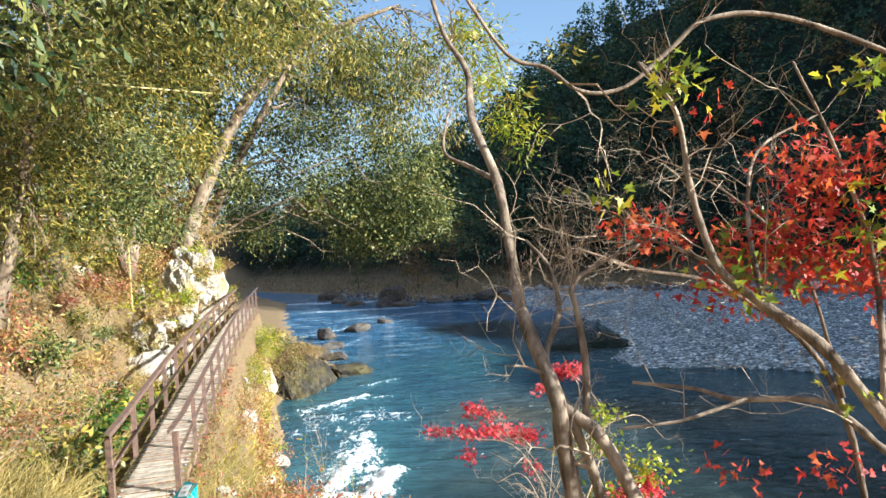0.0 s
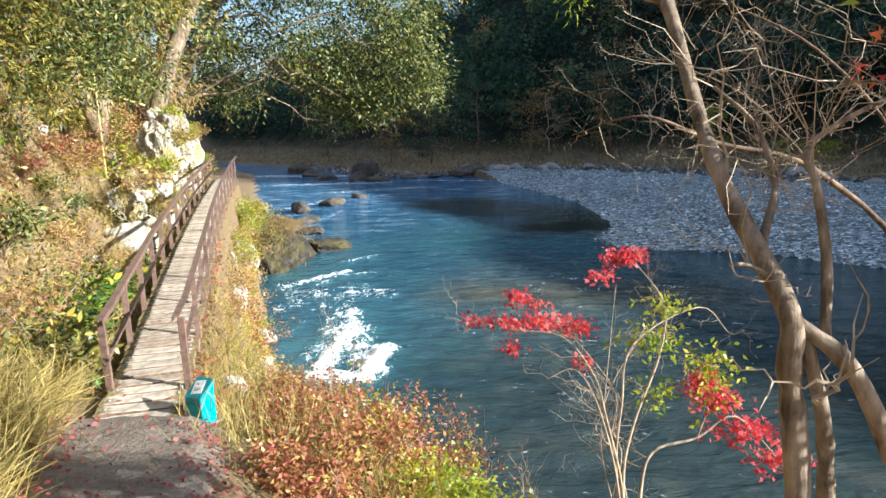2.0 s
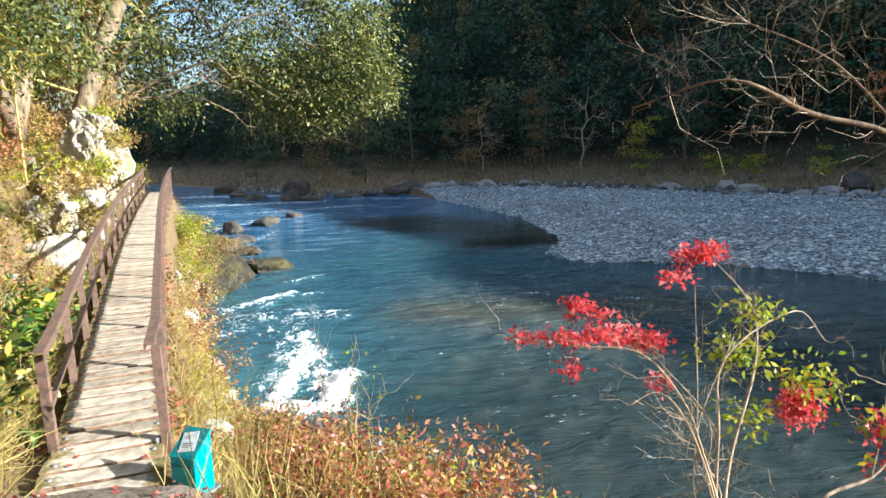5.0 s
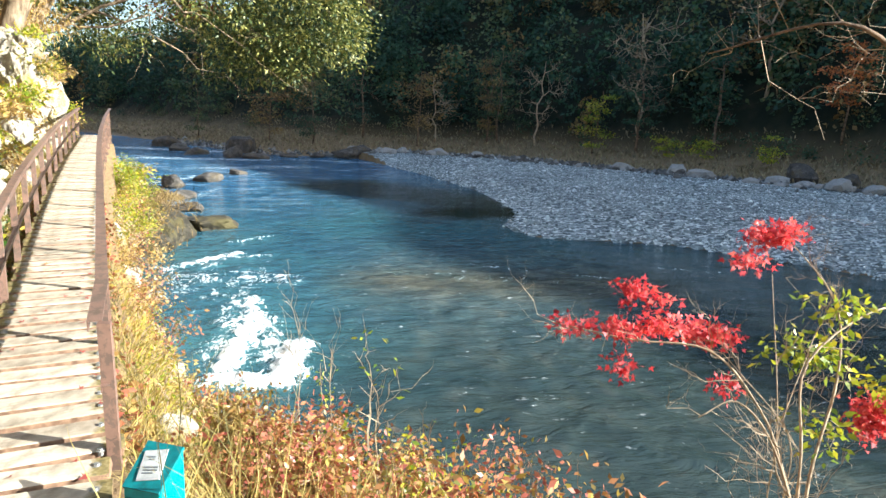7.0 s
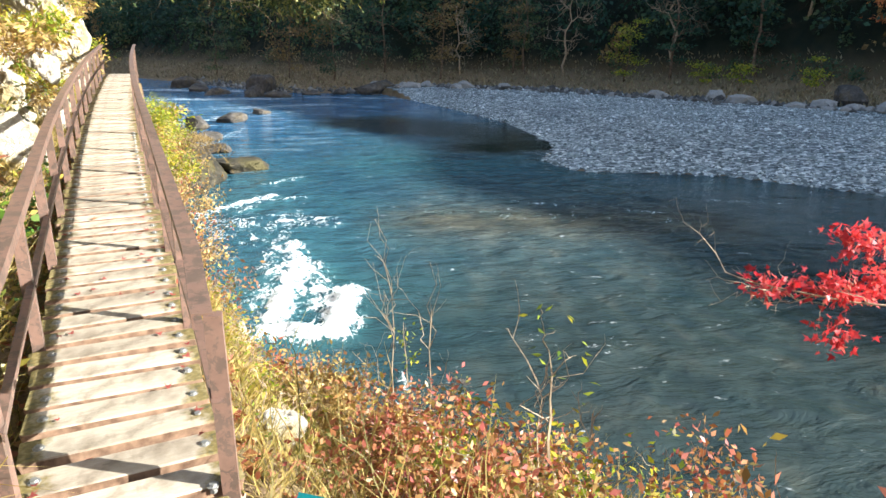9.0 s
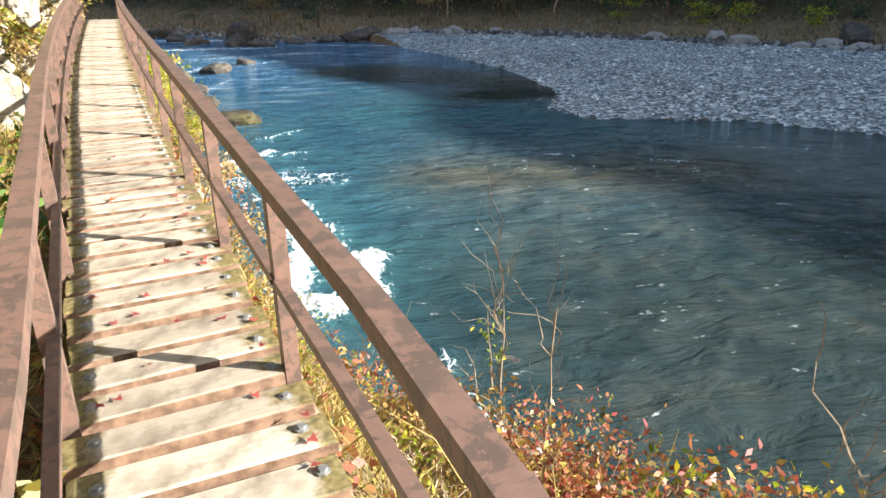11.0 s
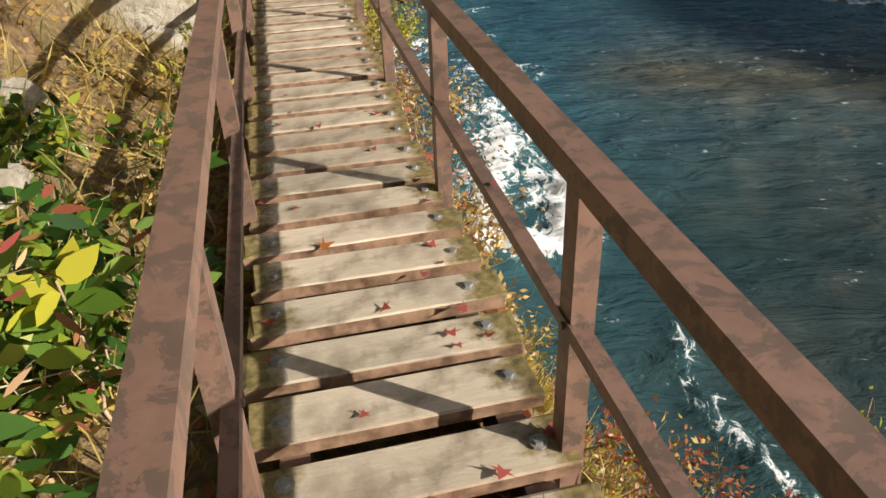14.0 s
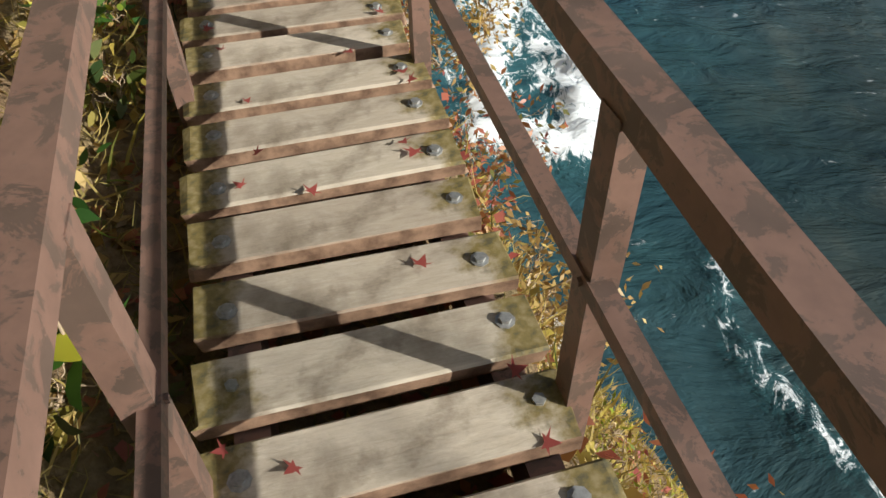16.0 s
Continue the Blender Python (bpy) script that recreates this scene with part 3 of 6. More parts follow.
def build_path():
    """A trodden strip with uneven edges, a little above the ground."""
    rng = np.random.default_rng(5)
    ys = np.arange(-8, 7.62, 0.16)
    us = np.linspace(-1, 1, 13)
    V = []
    for y in ys:
        w = 0.72 + 0.1 * math.sin(y * 2.1) + 0.06 * math.sin(y * 5.3)
        for u in us:
            x = float(axis_x(y)) + u * w
            e = 0.03 * (1 - abs(u) ** 3) - 0.05 * max(0, abs(u) - 0.75)
            V.append((x, y, float(ground_z(x, y)) + e + 0.012 * rng.normal()))
    n = len(us)
    i = np.arange(n * (len(ys) - 1)).reshape(-1, n)[:, :-1].ravel()
    ob = new("footpath", mesh_np("footpath", np.array(V), np.stack([i, i + 1, i + n + 1, i + n], 1), PATH_M, True))
    tagged(ob, "trodden bare earth footpath leading to the bridge", "path", kind="structure")


FOAM = [((-4.5, 19.9), (-3.2, 19.7), 0.65, 0.95), ((-3.1, 19.9), (-2.8, 22.2), 0.6, 1.0), ((-4.5, 20.6), (-4.05, 24.4), 0.55, 0.85), ((-4.05, 24.4), (-4.3, 26.8), 0.5, 0.75), ((-3.6, 21.2), (-3.6, 24.6), 0.6, 0.52), ((-6.9, 32.6), (-5.4, 33.3), 0.35, 0.6), ((-5.1, 29.6), (-4.3, 29.8), 0.3, 0.62), ((-8.0, 31.8), (-6.5, 28.0), 0.6, 0.46),
        ((-5.0, 24.5), (-4.6, 28.5), 0.5, 0.45), ((-7.8, 31.3), (-5.5, 34.0), 0.5, 0.62), ((-5.2, 30.6), (-2.9, 29.8), 0.4, 0.5), ((-6.8, 29.0), (-5.0, 29.8), 0.6, 0.42),
        ((-4.9, 33.3), (-4.2, 33.6), 0.3, 0.5), ((0.6, 30.2), (9.0, 27.6), 1.0, 0.3), ((2.8, 33.0), (6.5, 31.2), 0.7, 0.3), ((-5.0, 21.5), (-4.6, 24.5), 0.45, 0.5), ((-6.8, 30.2), (-3.2, 29.0), 0.7, 0.42), ((1.0, 26.0), (3.0, 24.5), 1.0, 0.12), ((-7.6, 27.0), (-6.0, 30.0), 0.8, 0.4), ((-5.6, 27.0), (-4.6, 31.0), 0.9, 0.36), ((-6.6, 31.0), (-5.8, 33.0), 0.5, 0.4), ((-6.4, 24.0), (-5.6, 27.0), 0.6, 0.3), ((-2.2, 22.5), (-1.2, 24.5), 0.4, 0.25), ((-6.0, 36.5), (-4.4, 38.0), 0.4, 0.4), ((4.0, 31.5), (6.0, 30.2), 0.3, 0.4), ((8.0, 29.2), (9.5, 28.5), 0.3, 0.42), ((12, 30.5), (14, 29.5), 0.3, 0.4), ((-1.85, 17.6), (-1.98, 16.2), 0.2, 0.4), ((-1.9, 16.0), (-1.2, 14.5), 0.28, 0.52),
        ((9, 32.2), (17, 28.0), 0.8, 0.2), ((-13, 74), (-3, 77), 2.6, 0.42), ((-20, 86), (-8, 85), 2.6, 0.5), ((-4, 87), (5, 83), 1.8, 0.44), ((-26, 103), (-15, 98), 3.4, 0.55), ((-14, 66), (-6, 70), 1.6, 0.34), ((-15, 60), (-11.5, 66), 0.8, 0.5), ((-10.2, 50), (-9.2, 58), 0.5, 0.4)]


def along(x, y, a, b):
    ex, ey = b[0] - a[0], b[1] - a[1]
    t = np.clip(((x - a[0]) * ex + (y - a[1]) * ey) / (ex * ex + ey * ey), 0, 1)
    return np.hypot(x - a[0] - t * ex, y - a[1] - t * ey)


def build_water():
    xs = steps((-400, -40, 10), (-40, -10, 30), (-10, 12, 150), (12, 40, 40), (40, 100, 10))
    ys = steps((-300, -10, 12), (-10, 11, 30), (11, 45, 230), (45, 130, 100), (130, 600, 20))
    x, y, F = grid(xs, ys)
    foam = np.zeros_like(x)
    for a, b, w, s in FOAM:
        s += 0.07 if 0.3 < s < 0.7 else 0
        foam = np.maximum(foam, s * np.exp(-(along(x, y, a, b) / w) ** 2))
    fade = np.clip((11 - np.abs(x - 1)) / 4, 0, 1) * np.clip((y - 11) / 4, 0, 1) * np.clip((45 - y) / 8, 0, 1)
    z = WATER_Z + fade * (0.03 * hash_noise(x, y, 2.4) + 0.02 * hash_noise(x + 3, y * 1.4, 4.7))
    rough = 0.16 * hash_noise(x, y, 3.3) + 0.12 * hash_noise(x * 1.3, y, 6.1)
    z = z + fade * foam ** 1.3 * (0.14 + 0.6 * rough)
    shoal = 0.75 * np.exp(-(along(x, y, (0.5, 29.0), (9.5, 27.6)) / 2.0) ** 2)
    shallow = 0.85 * np.clip((x + 2.5) / 4, 0, 1) * np.clip((40 - y) / 10, 0, 1) + 0.3 * np.clip((20 - y) / 4, 0, 1)
    shallow = np.maximum(shallow, 0.75 * np.exp(-np.abs(side_of(_bar, x, y)) / 1.0))
    shallow = np.maximum(shallow, 0.45 * np.clip((x - 6) / 6, 0, 1) * np.clip((36 - y) / 6, 0, 1))
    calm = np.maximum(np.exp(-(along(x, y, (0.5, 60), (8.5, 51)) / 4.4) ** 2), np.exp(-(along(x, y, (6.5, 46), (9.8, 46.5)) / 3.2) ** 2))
    # up: how strongly the sky's reflected blue is put into the colour
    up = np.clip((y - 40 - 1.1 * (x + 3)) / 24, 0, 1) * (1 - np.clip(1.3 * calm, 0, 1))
    # calm stretch: mask for the painted-in forest reflection and dark bed
    dark_tint = np.clip(1.8 * calm - 0.3 + 0.35 * hash_noise(x * 0.5, y * 0.8, 1.3), 0, 0.95) * (calm > 0.05)
    # deep water near the bank takes the same dark colour
    dark_tint = np.maximum(dark_tint, 0.6 * np.clip((27 - y) / 7, 0, 1) * np.clip((x + 4.5) / 3, 0, 1))
    ripple = 1 - 0.45 * np.clip((30 - y) / 8, 0, 1) - 0.93 * np.clip(1.25 * calm + 0.25 * hash_noise(x, y, 0.9) * (calm > 0.2), 0, 1) + 1.6 * np.clip((y - 38 - 0.9 * (x + 3)) / 22, 0, 1)
    me = mesh_np("water", np.stack([x, y, z], 1), F, WATER, True)
    for key, val in (("foam", foam), ("shoal", shoal), ("ripple", np.maximum(ripple, 0.06)), ("sky_tint", up), ("dark_tint", dark_tint), ("shallow", np.clip(shallow, 0, 1))):
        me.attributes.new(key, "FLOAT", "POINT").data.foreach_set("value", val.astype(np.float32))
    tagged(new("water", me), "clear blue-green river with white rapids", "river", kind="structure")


def build_gravel_bar():
    rng = np.random.default_rng(8)
    xs, ys = np.linspace(4, 60, 120), np.linspace(-5, 95, 170)
    x, y, F = grid(xs, ys)
    keep = (side_of(_bar, x, y) > -0.4) & (side_of(_far, x, y) < 1.5)
    F = F[keep[F].all(1)]
    used = np.unique(F)
    back = np.full(len(x), -1)
    back[used] = np.arange(len(used))
    V = np.stack([x, y, ground_z(x, y) + 0.03], 1)[used]
    tagged(new("gravel_bar", mesh_np("gravel_bar", V, back[F], GRAVEL, True)), "pale grey gravel bar beside the river", "gravel", kind="structure")
    # loose stones
    n = 22000
    px = rng.uniform(5, 46, n)
    py = 24 + 60 * rng.random(n) ** 1.5
    b = side_of(_bar, px, py)
    ok = (b > -0.25) & (side_of(_far, px, py) < 1) & (rng.random(n) < np.where(b < 2.5, 1.0, 0.75))
    px, py = px[ok], py[ok]
    n = len(px)
    c = np.stack([px, py, ground_z(px, py) + 0.03], 1)
    s = rng.uniform(0.035, 0.1, (n, 1)) * (1 + 1.3 * (rng.random((n, 1)) > 0.93))
    base = np.array([(1, 0, 0), (0.4, 0.9, 0.1), (-0.8, 0.5, 0), (-0.7, -0.6, 0.1), (0.3, -0.9, 0), (0, 0, 0.75), (0, 0, -0.6)])
    V = c[:, None] + s[:, None] * (base[None] * rng.uniform(0.65, 1.35, (n, 7, 3)))
    tri = np.array([(0, 1, 5), (1, 2, 5), (2, 3, 5), (3, 4, 5), (4, 0, 5), (1, 0, 6), (2, 1, 6), (3, 2, 6), (4, 3, 6), (0, 4, 6)])
    F = (tri[None] + 7 * np.arange(n)[:, None, None]).reshape(-1, 3)
    tagged(new("pebbles", mesh_np("pebbles", V.reshape(-1, 3), F, PEBBLE)), "rounded pale grey pebbles on the gravel bar", "pebbles", kind="stuff")


build_ground()
build_path()
build_water()
build_gravel_bar()


# ---- footbridge ----
def bridge_pose(s, off=0.0, up=0.0):
    """A place s metres on from the end posts, off to the river side, up from the deck; x runs across, y along."""
    y = 8.14 + s / 1.039
    e = 0.05
    d = Vector((float(axis_x(y + e) - axis_x(y - e)), 2 * e, float(deck_z(y + e) - deck_z(y - e)))).normalized()
    a = Vector((d.y, -d.x, 0)).normalized()
    n = a.cross(d)
    p = Vector((float(axis_x(y)), y, float(deck_z(y)))) + a * off + n * up
    return Matrix(((a.x, d.x, n.x, p.x), (a.y, d.y, n.y, p.y), (a.z, d.z, n.z, p.z), (0, 0, 0, 1)))


def bevel_box(size, bev):
    bm = bmesh.new()
    bmesh.ops.create_cube(bm, size=1)
    for v in bm.verts:
        v.co = Vector((v.co.x * size[0], v.co.y * size[1], v.co.z * size[2]))
    bmesh.ops.bevel(bm, geom=bm.edges[:], offset=bev, segments=1, affect="EDGES")
    me = bpy.data.meshes.new("board")
    bm.to_mesh(me)
    bm.free()
    return me


def swept(off, up, w, h, s0, s1, step=0.7, flare=0.0):
    """A bar of rectangular section that follows the bridge, and spreads a little over its first metres."""
    bd = Build()
    n = max(2, int((s1 - s0) / step) + 1)
    for i in range(n):
        s = s0 + (s1 - s0) * i / (n - 1)
        m = bridge_pose(s, off + flare * min(s, 5.0), up)
        bd.v += [tuple(m @ Vector((a * w / 2, 0, b * h / 2))) for a, b in ((-1, -1), (1, -1), (1, 1), (-1, 1))]
    for i in range(n - 1):
        for k in range(4):
            a, b = 4 * i + k, 4 * i + (k + 1) % 4
            bd.f.append((a, b, b + 4, a + 4))
    bd.f += [(3, 2, 1, 0), tuple(4 * (n - 1) + k for k in range(4))]
    return bd


def angle_bar(side, off, top, w, h, s0, s1, flare):
    """An angle section: a flat flange on top, and a leg that hangs from its edge next to the deck."""
    bd = swept((off + w / 2) * side, top - 0.004, w, 0.008, s0, s1, flare=flare * side)
    leg = swept((off + 0.004) * side, top - 0.008 - (h - 0.008) / 2, 0.008, h - 0.008, s0, s1, flare=flare * side)
    n = len(bd.v)
    bd.v += leg.v
    bd.f += [tuple(n + i for i in f) for f in leg.f]
    return bd


BAY = 1.424


def footbridge():
    rng = random.Random(3)
    root = empty("footbridge", bridge_pose(0).translation)
    tagged(root, "narrow wooden plank footbridge with rusty brown steel railings", "footbridge")
    for side in (-1, 1):
        part("handrail", angle_bar(side, 0.338, 0.785, 0.075, 0.060, -0.035, S_END, 0.0095), PAINT, root, "brown handrail with peeling paint")
        part("mid_rail", angle_bar(side, 0.354, 0.400 if side > 0 else 0.370, 0.046 if side > 0 else 0.038, 0.040, 0, S_END, 0.004), PAINT, root)
        part("stringer", swept(0.30 * side, -0.135, 0.08, 0.16, -0.5, S_END + 0.4), PAINT, root, "rusty steel beam under the boards")
        for k in range(int(S_END / BAY) + 1):
            top, low = 0.737, -0.2
            mid, tip = (top + low) / 2, pose(0, 0, 0, -3.5, 0, 0)
            s = 0.05 if k == 0 else 1.61 + (k - 1) * BAY - (0.03 if side < 0 else 0)
            bd = Build()
            if k == 0:
                bd.box((0.066, 0.05, top - low), bridge_pose(s, 0.394 * side, mid))
            else:
                # an angle bar: one leg along the deck, one across, meeting at the corner next to the walker
                off = 0.360 + 0.004 * min(s, 5.0)
                bd.box((0.007, 0.064, top - low), bridge_pose(s + 0.032 + 0.004, (off + 0.0035) * side, mid) @ tip)
                bd.box((0.060, 0.007, top - low), bridge_pose(s + 0.0035, (off + 0.030) * side, mid) @ tip)
            p = part("post", bd, PAINT, root)
            if k < 6:
                part("rivet", Build().box((0.01, 0.013, 0.013), bridge_pose(s + 0.03, (0.351 + 0.004 * s) * side, 0.382 if side > 0 else 0.352)), PAINT, p)
    pitch, wide = 0.232, 0.181
    meshes = []
    for k in range(4):
        me = bevel_box((0.80 + 0.015 * k, wide - 0.004 * k, 0.058), 0.007)
        r2 = random.Random(k)
        for v in me.vertices:
            v.co.x += r2.uniform(-0.012, 0.012)
            v.co.z += r2.uniform(-0.002, 0.002)
            v.co.y += r2.uniform(-0.004, 0.004)
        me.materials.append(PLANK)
        meshes.append(me)
    bolt = Build().tube([(0, 0, -0.03), (0, 0, 0.012)], 0.016, 6)
    bolt.tube([(0, 0, -0.004), (0, 0, 0.002)], 0.026, 8)
    bolt_me = bolt.mesh("bolt", STEEL)
    n = int((S_END + 0.75) / pitch)
    for i in range(n):
        s = -0.41 - pitch + i * pitch
        ob = new("plank", meshes[rng.randrange(4)])
        ob.parent = root
        ob.matrix_parent_inverse = root.matrix_world.inverted()
        m = bridge_pose(s + rng.uniform(-0.008, 0.008), rng.uniform(-0.014, 0.014), -0.029 + rng.uniform(-0.004, 0.004))
        ob.matrix_basis = m @ pose(0, 0, 0, rng.uniform(-0.8, 0.8), rng.uniform(-0.5, 0.5), rng.uniform(-1.2, 1.2) + (180 if rng.random() < 0.5 else 0))
        if s < 9:
            for side in (-1, 1):
                b = new("bolt", bolt_me)
                b.parent = ob
                b.matrix_parent_inverse = ob.matrix_basis.inverted() @ root.matrix_world @ root.matrix_world.inverted()
                b.matrix_basis = bridge_pose(s + rng.uniform(-0.02, 0.02), 0.325 * side, 0.002)
    return root


footbridge()


def collection_box():
    """A small teal box with a sloping lid and a printed plate."""
    at = Vector((-3.15, 7.57, float(ground_z(-3.15, 7.57)) - 0.01))
    root = empty("collection_box", at)
    tagged(root, "small teal painted metal box with sloping lid beside the bridge", "box")
    base = Matrix.Translation(at) @ pose(0, 0, 0, 0, 0, -27)
    w, d, hf, hb = 0.19, 0.18, 0.27, 0.40

    def prism(bd, x0, x1, y0, y1, z0, zf, zb):
        n = len(bd.v)
        bd.v += [tuple(base @ Vector(q)) for q in ((x0, y0, z0), (x1, y0, z0), (x1, y1, z0), (x0, y1, z0), (x0, y0, zf), (x1, y0, zf), (x1, y1, zb), (x0, y1, zb))]
        bd.f += [tuple(n + i for i in q) for q in ((3, 2, 1, 0), (4, 5, 6, 7), (0, 1, 5, 4), (1, 2, 6, 5), (2, 3, 7, 6), (3, 0, 4, 7))]
        return bd

    part("body", prism(Build(), -w / 2, w / 2, -d / 2, d / 2, -0.02, hf, hb), TEAL, root)
    slope = math.degrees(math.atan2(hb - hf, d))
    lidm = base @ Matrix.Translation((0, 0, (hf + hb) / 2 + 0.008)) @ pose(0, 0, 0, slope, 0, 0)
    part("lid", Build().box((w + 0.008, d / math.cos(radians(slope)) + 0.012, 0.014), lidm), TEAL_DARK, root, "dark teal sloping lid")
    pl = part("plate", Build().box((0.115, 0.15, 0.004), lidm @ Matrix.Translation((-0.005, 0.004, 0.010)) @ pose(0, 0, 0, 0, 0, 14)), PLATE, root, "faded white plate with grey print")
    bars = Build()
    for k, (bx, by, bw) in enumerate(((-0.02, 0.055, 0.05), (-0.015, 0.038, 0.035), (0.0, -0.01, 0.09), (0.0, -0.028, 0.09), (-0.01, -0.046, 0.07))):
        bars.box((bw * 0.8, 0.006, 0.002), lidm @ Matrix.Translation((-0.005, 0.0, 0.0135)) @ pose(0, 0, 0, 0, 0, 10) @ Matrix.Translation((bx * 0.8, by * 0.8, 0)))
    part("print", bars, MARK, pl)
    part("seam", Build().box((w * 0.94, 0.006, 0.012), base @ Matrix.Translation((0, -d / 2 - 0.002, hf - 0.05))), TEAL_DARK, root)
    part("foot_plate", Build().box((w + 0.06, d + 0.06, 0.02), base @ Matrix.Translation((0, 0, 0.0))), STEEL, root)


collection_box()


# ---- rocks ----
def boulder(x, y, z, radii, seed, label, material=ROCK, cuts=16, name="boulder", rz=0, group="", detail=4):
    ob = new(name, boulder_mesh(name, radii, material, seed, cuts, detail, 0.2 if name == "cliff_rock" else 0.09))
    ob.matrix_basis = pose(x, y, z, 0, 0, rz)
    tagged(ob, label, "rock", group)
    return ob


rq = np.random.default_rng(17)
for i in range(24):
    y = 15.0 + 11.5 * rq.random()
    o = -0.85 - 1.5 * rq.random() ** 1.2
    x = float(axis_x(y)) + o / 0.962
    z = float(ground_z(x, y))
    r = (0.2 + 0.3 * rq.random(), 0.25 + 0.4 * rq.random(), 0.2 + 0.4 * rq.random())
    boulder(x, y, z, r, 20 + i, "sunlit pale cliff rock beside the footbridge", CLIFF, 12, "cliff_rock", 25 * i, "cliff rocks", 4)
for i, (x, y, z, r) in enumerate([(-7.2, 15.9, 0.05, (0.26, 0.34, 0.38)), (-7.5, 18.0, 1.0, (0.5, 0.7, 0.9)), (-8.1, 20.2, 1.5, (0.45, 0.7, 0.9)), (-9.2, 23.4, 1.2, (0.5, 0.8, 0.9)), (-9.9, 25.9, 0.6, (0.6, 0.8, 1.6))]):
    boulder(x, y, z, r, 60 + i, "tall pale rock face of the cliff under the trees", CLIFF, 11, "cliff_rock", 25 * i, "cliff rocks", 5)
for i, (x, y, z, r) in enumerate([(-5.4, 16.4, -2.2, (0.4, 0.7, 0.8)), (-6.2, 18.6, -2.0, (0.4, 0.8, 0.9)), (-6.9, 21.2, -2.0, (0.4, 0.9, 1.0)), (-7.6, 24.4, -2.6, (0.5, 1.0, 1.2)), (-8.3, 26.8, -3.0, (0.5, 1.2, 1.3)), (-4.4, 14.4, -3.2, (0.4, 0.6, 0.6)), (-5.3, 18.0, -4.9, (0.6, 0.8, 0.5)), (-6.6, 22.4, -4.9, (0.6, 1.2, 0.7))]):
    boulder(x, y, z, tuple(0.62 * a for a in r), 40 + i, "pale rock face of the riverbank below the bridge", CLIFF, 12, "bank_rock", 31 * i, "bank rocks")
boulder(-9.9, 38.0, -5.0, (2.7, 4.8, 2.1), 61, "rocky outcrop with dry brown grass at the water's edge", OUTCROP, 18, "outcrop", 8, detail=5)
boulder(-7.6, 40.9, -5.3, (1.8, 2.0, 0.8), 62, "flat dark rock ledge reaching into the river", OUTCROP, 14, "outcrop", -20)
for i, (x, y, z, r) in enumerate([(-10.4, 62.6, -5.25, (1.25, 1.2, 0.75)), (-8.9, 68.6, -5.3, (1.0, 0.9, 0.55)), (-11.0, 97, -4.8, (2.4, 2.0, 2.6)), (-11.3, 88.5, -5.2, (1.6, 1.4, 1.2)), (-8.6, 87.5, -5.3, (1.7, 1.3, 0.6)),
                                  (3.2, 91.5, -4.9, (4.2, 2.2, 1.2)), (-16, 93, -5.2, (2.2, 1.4, 0.8)), (-19, 99, -5.2, (2.0, 1.5, 0.9)), (-5.0, 90.5, -5.3, (1.5, 1.0, 0.5)),
                                  (-22, 107, -5, (2.2, 1.6, 1.3)), (17, 84, -4.7, (1.4, 1.0, 0.8)), (21.5, 81.5, -4.6, (1.2, 1.0, 0.7)), (40.2, 58.3, -4.0, (2.0, 1.5, 1.9)), (42, 55, -4.2, (1.3, 1.2, 0.9)), (26, 76, -4.6, (0.9, 0.8, 0.5)), (33, 66.5, -4.5, (1.0, 0.8, 0.5)), (30, 71.5, -4.6, (0.7, 0.6, 0.4)),
                                  (45, 51.5, -4.2, (1.5, 1.0, 0.8)), (6.8, 92.5, -4.9, (1.2, 1.0, 0.6)), (-1.5, 90.6, -5.2, (1.2, 0.8, 0.5)), (-9.4, 46.5, -5.3, (0.8, 1.2, 0.5)), (-10.5, 52, -5.3, (0.9, 1.3, 0.6)), (-12.4, 58, -5.2, (1.1, 1.0, 0.8)), (-0.8, 17.2, -5.55, (0.5, 0.4, 0.3))]):
    boulder(x, y, z, r, 80 + i, "grey weathered river boulder at the water's edge", ROCK, 13, "boulder", 40 * i, "river boulders", 3)
rngb = np.random.default_rng(41)
for i in range(46):
    k = rngb.random() ** 0.8 * 8
    j = int(k)
    (ax, ay), (bx, by) = _far[2 + j], _far[3 + j]
    x, y = ax + (bx - ax) * (k - j) + rngb.normal() * 1.2, ay + (by - ay) * (k - j) + rngb.normal() * 1.0
    r = 0.35 + 0.85 * rngb.random() ** 2
    boulder(x, y, float(ground_z(x, y)) + 0.15 * r, (1.4 * r, r, 0.75 * r), 230 + i, "grey stone half sunk in the far bank", BANK_STONE, 12, "boulder", 47 * i, "far bank boulders", 2)
rngk = np.random.default_rng(4)
n = 2400
t = rngk.random(n)
fl = np.array(_far)
seg = np.concatenate([[0], np.cumsum(np.hypot(*np.diff(fl[2:11], axis=0).T))])
fx = np.interp(t * seg[-1], seg, fl[2:11, 0]) + rngk.normal(size=n) * 1.3
fy = np.interp(t * seg[-1], seg, fl[2:11, 1]) + rngk.normal(size=n) * 1.3
c = np.stack([fx, fy, ground_z(fx, fy)], 1)
s = rngk.uniform(0.12, 0.62, (n, 1)) ** 1.4
base = np.array([(1, 0, 0), (0.4, 0.9, 0.1), (-0.8, 0.5, 0), (-0.7, -0.6, 0.1), (0.3, -0.9, 0), (0, 0, 0.75), (0, 0, -0.6)])
V = c[:, None] + s[:, None] * (base[None] * rngk.uniform(0.6, 1.4, (n, 7, 3)))
tri = np.array([(0, 1, 5), (1, 2, 5), (2, 3, 5), (3, 4, 5), (4, 0, 5), (1, 0, 6), (2, 1, 6), (3, 2, 6), (4, 3, 6), (0, 4, 6)])
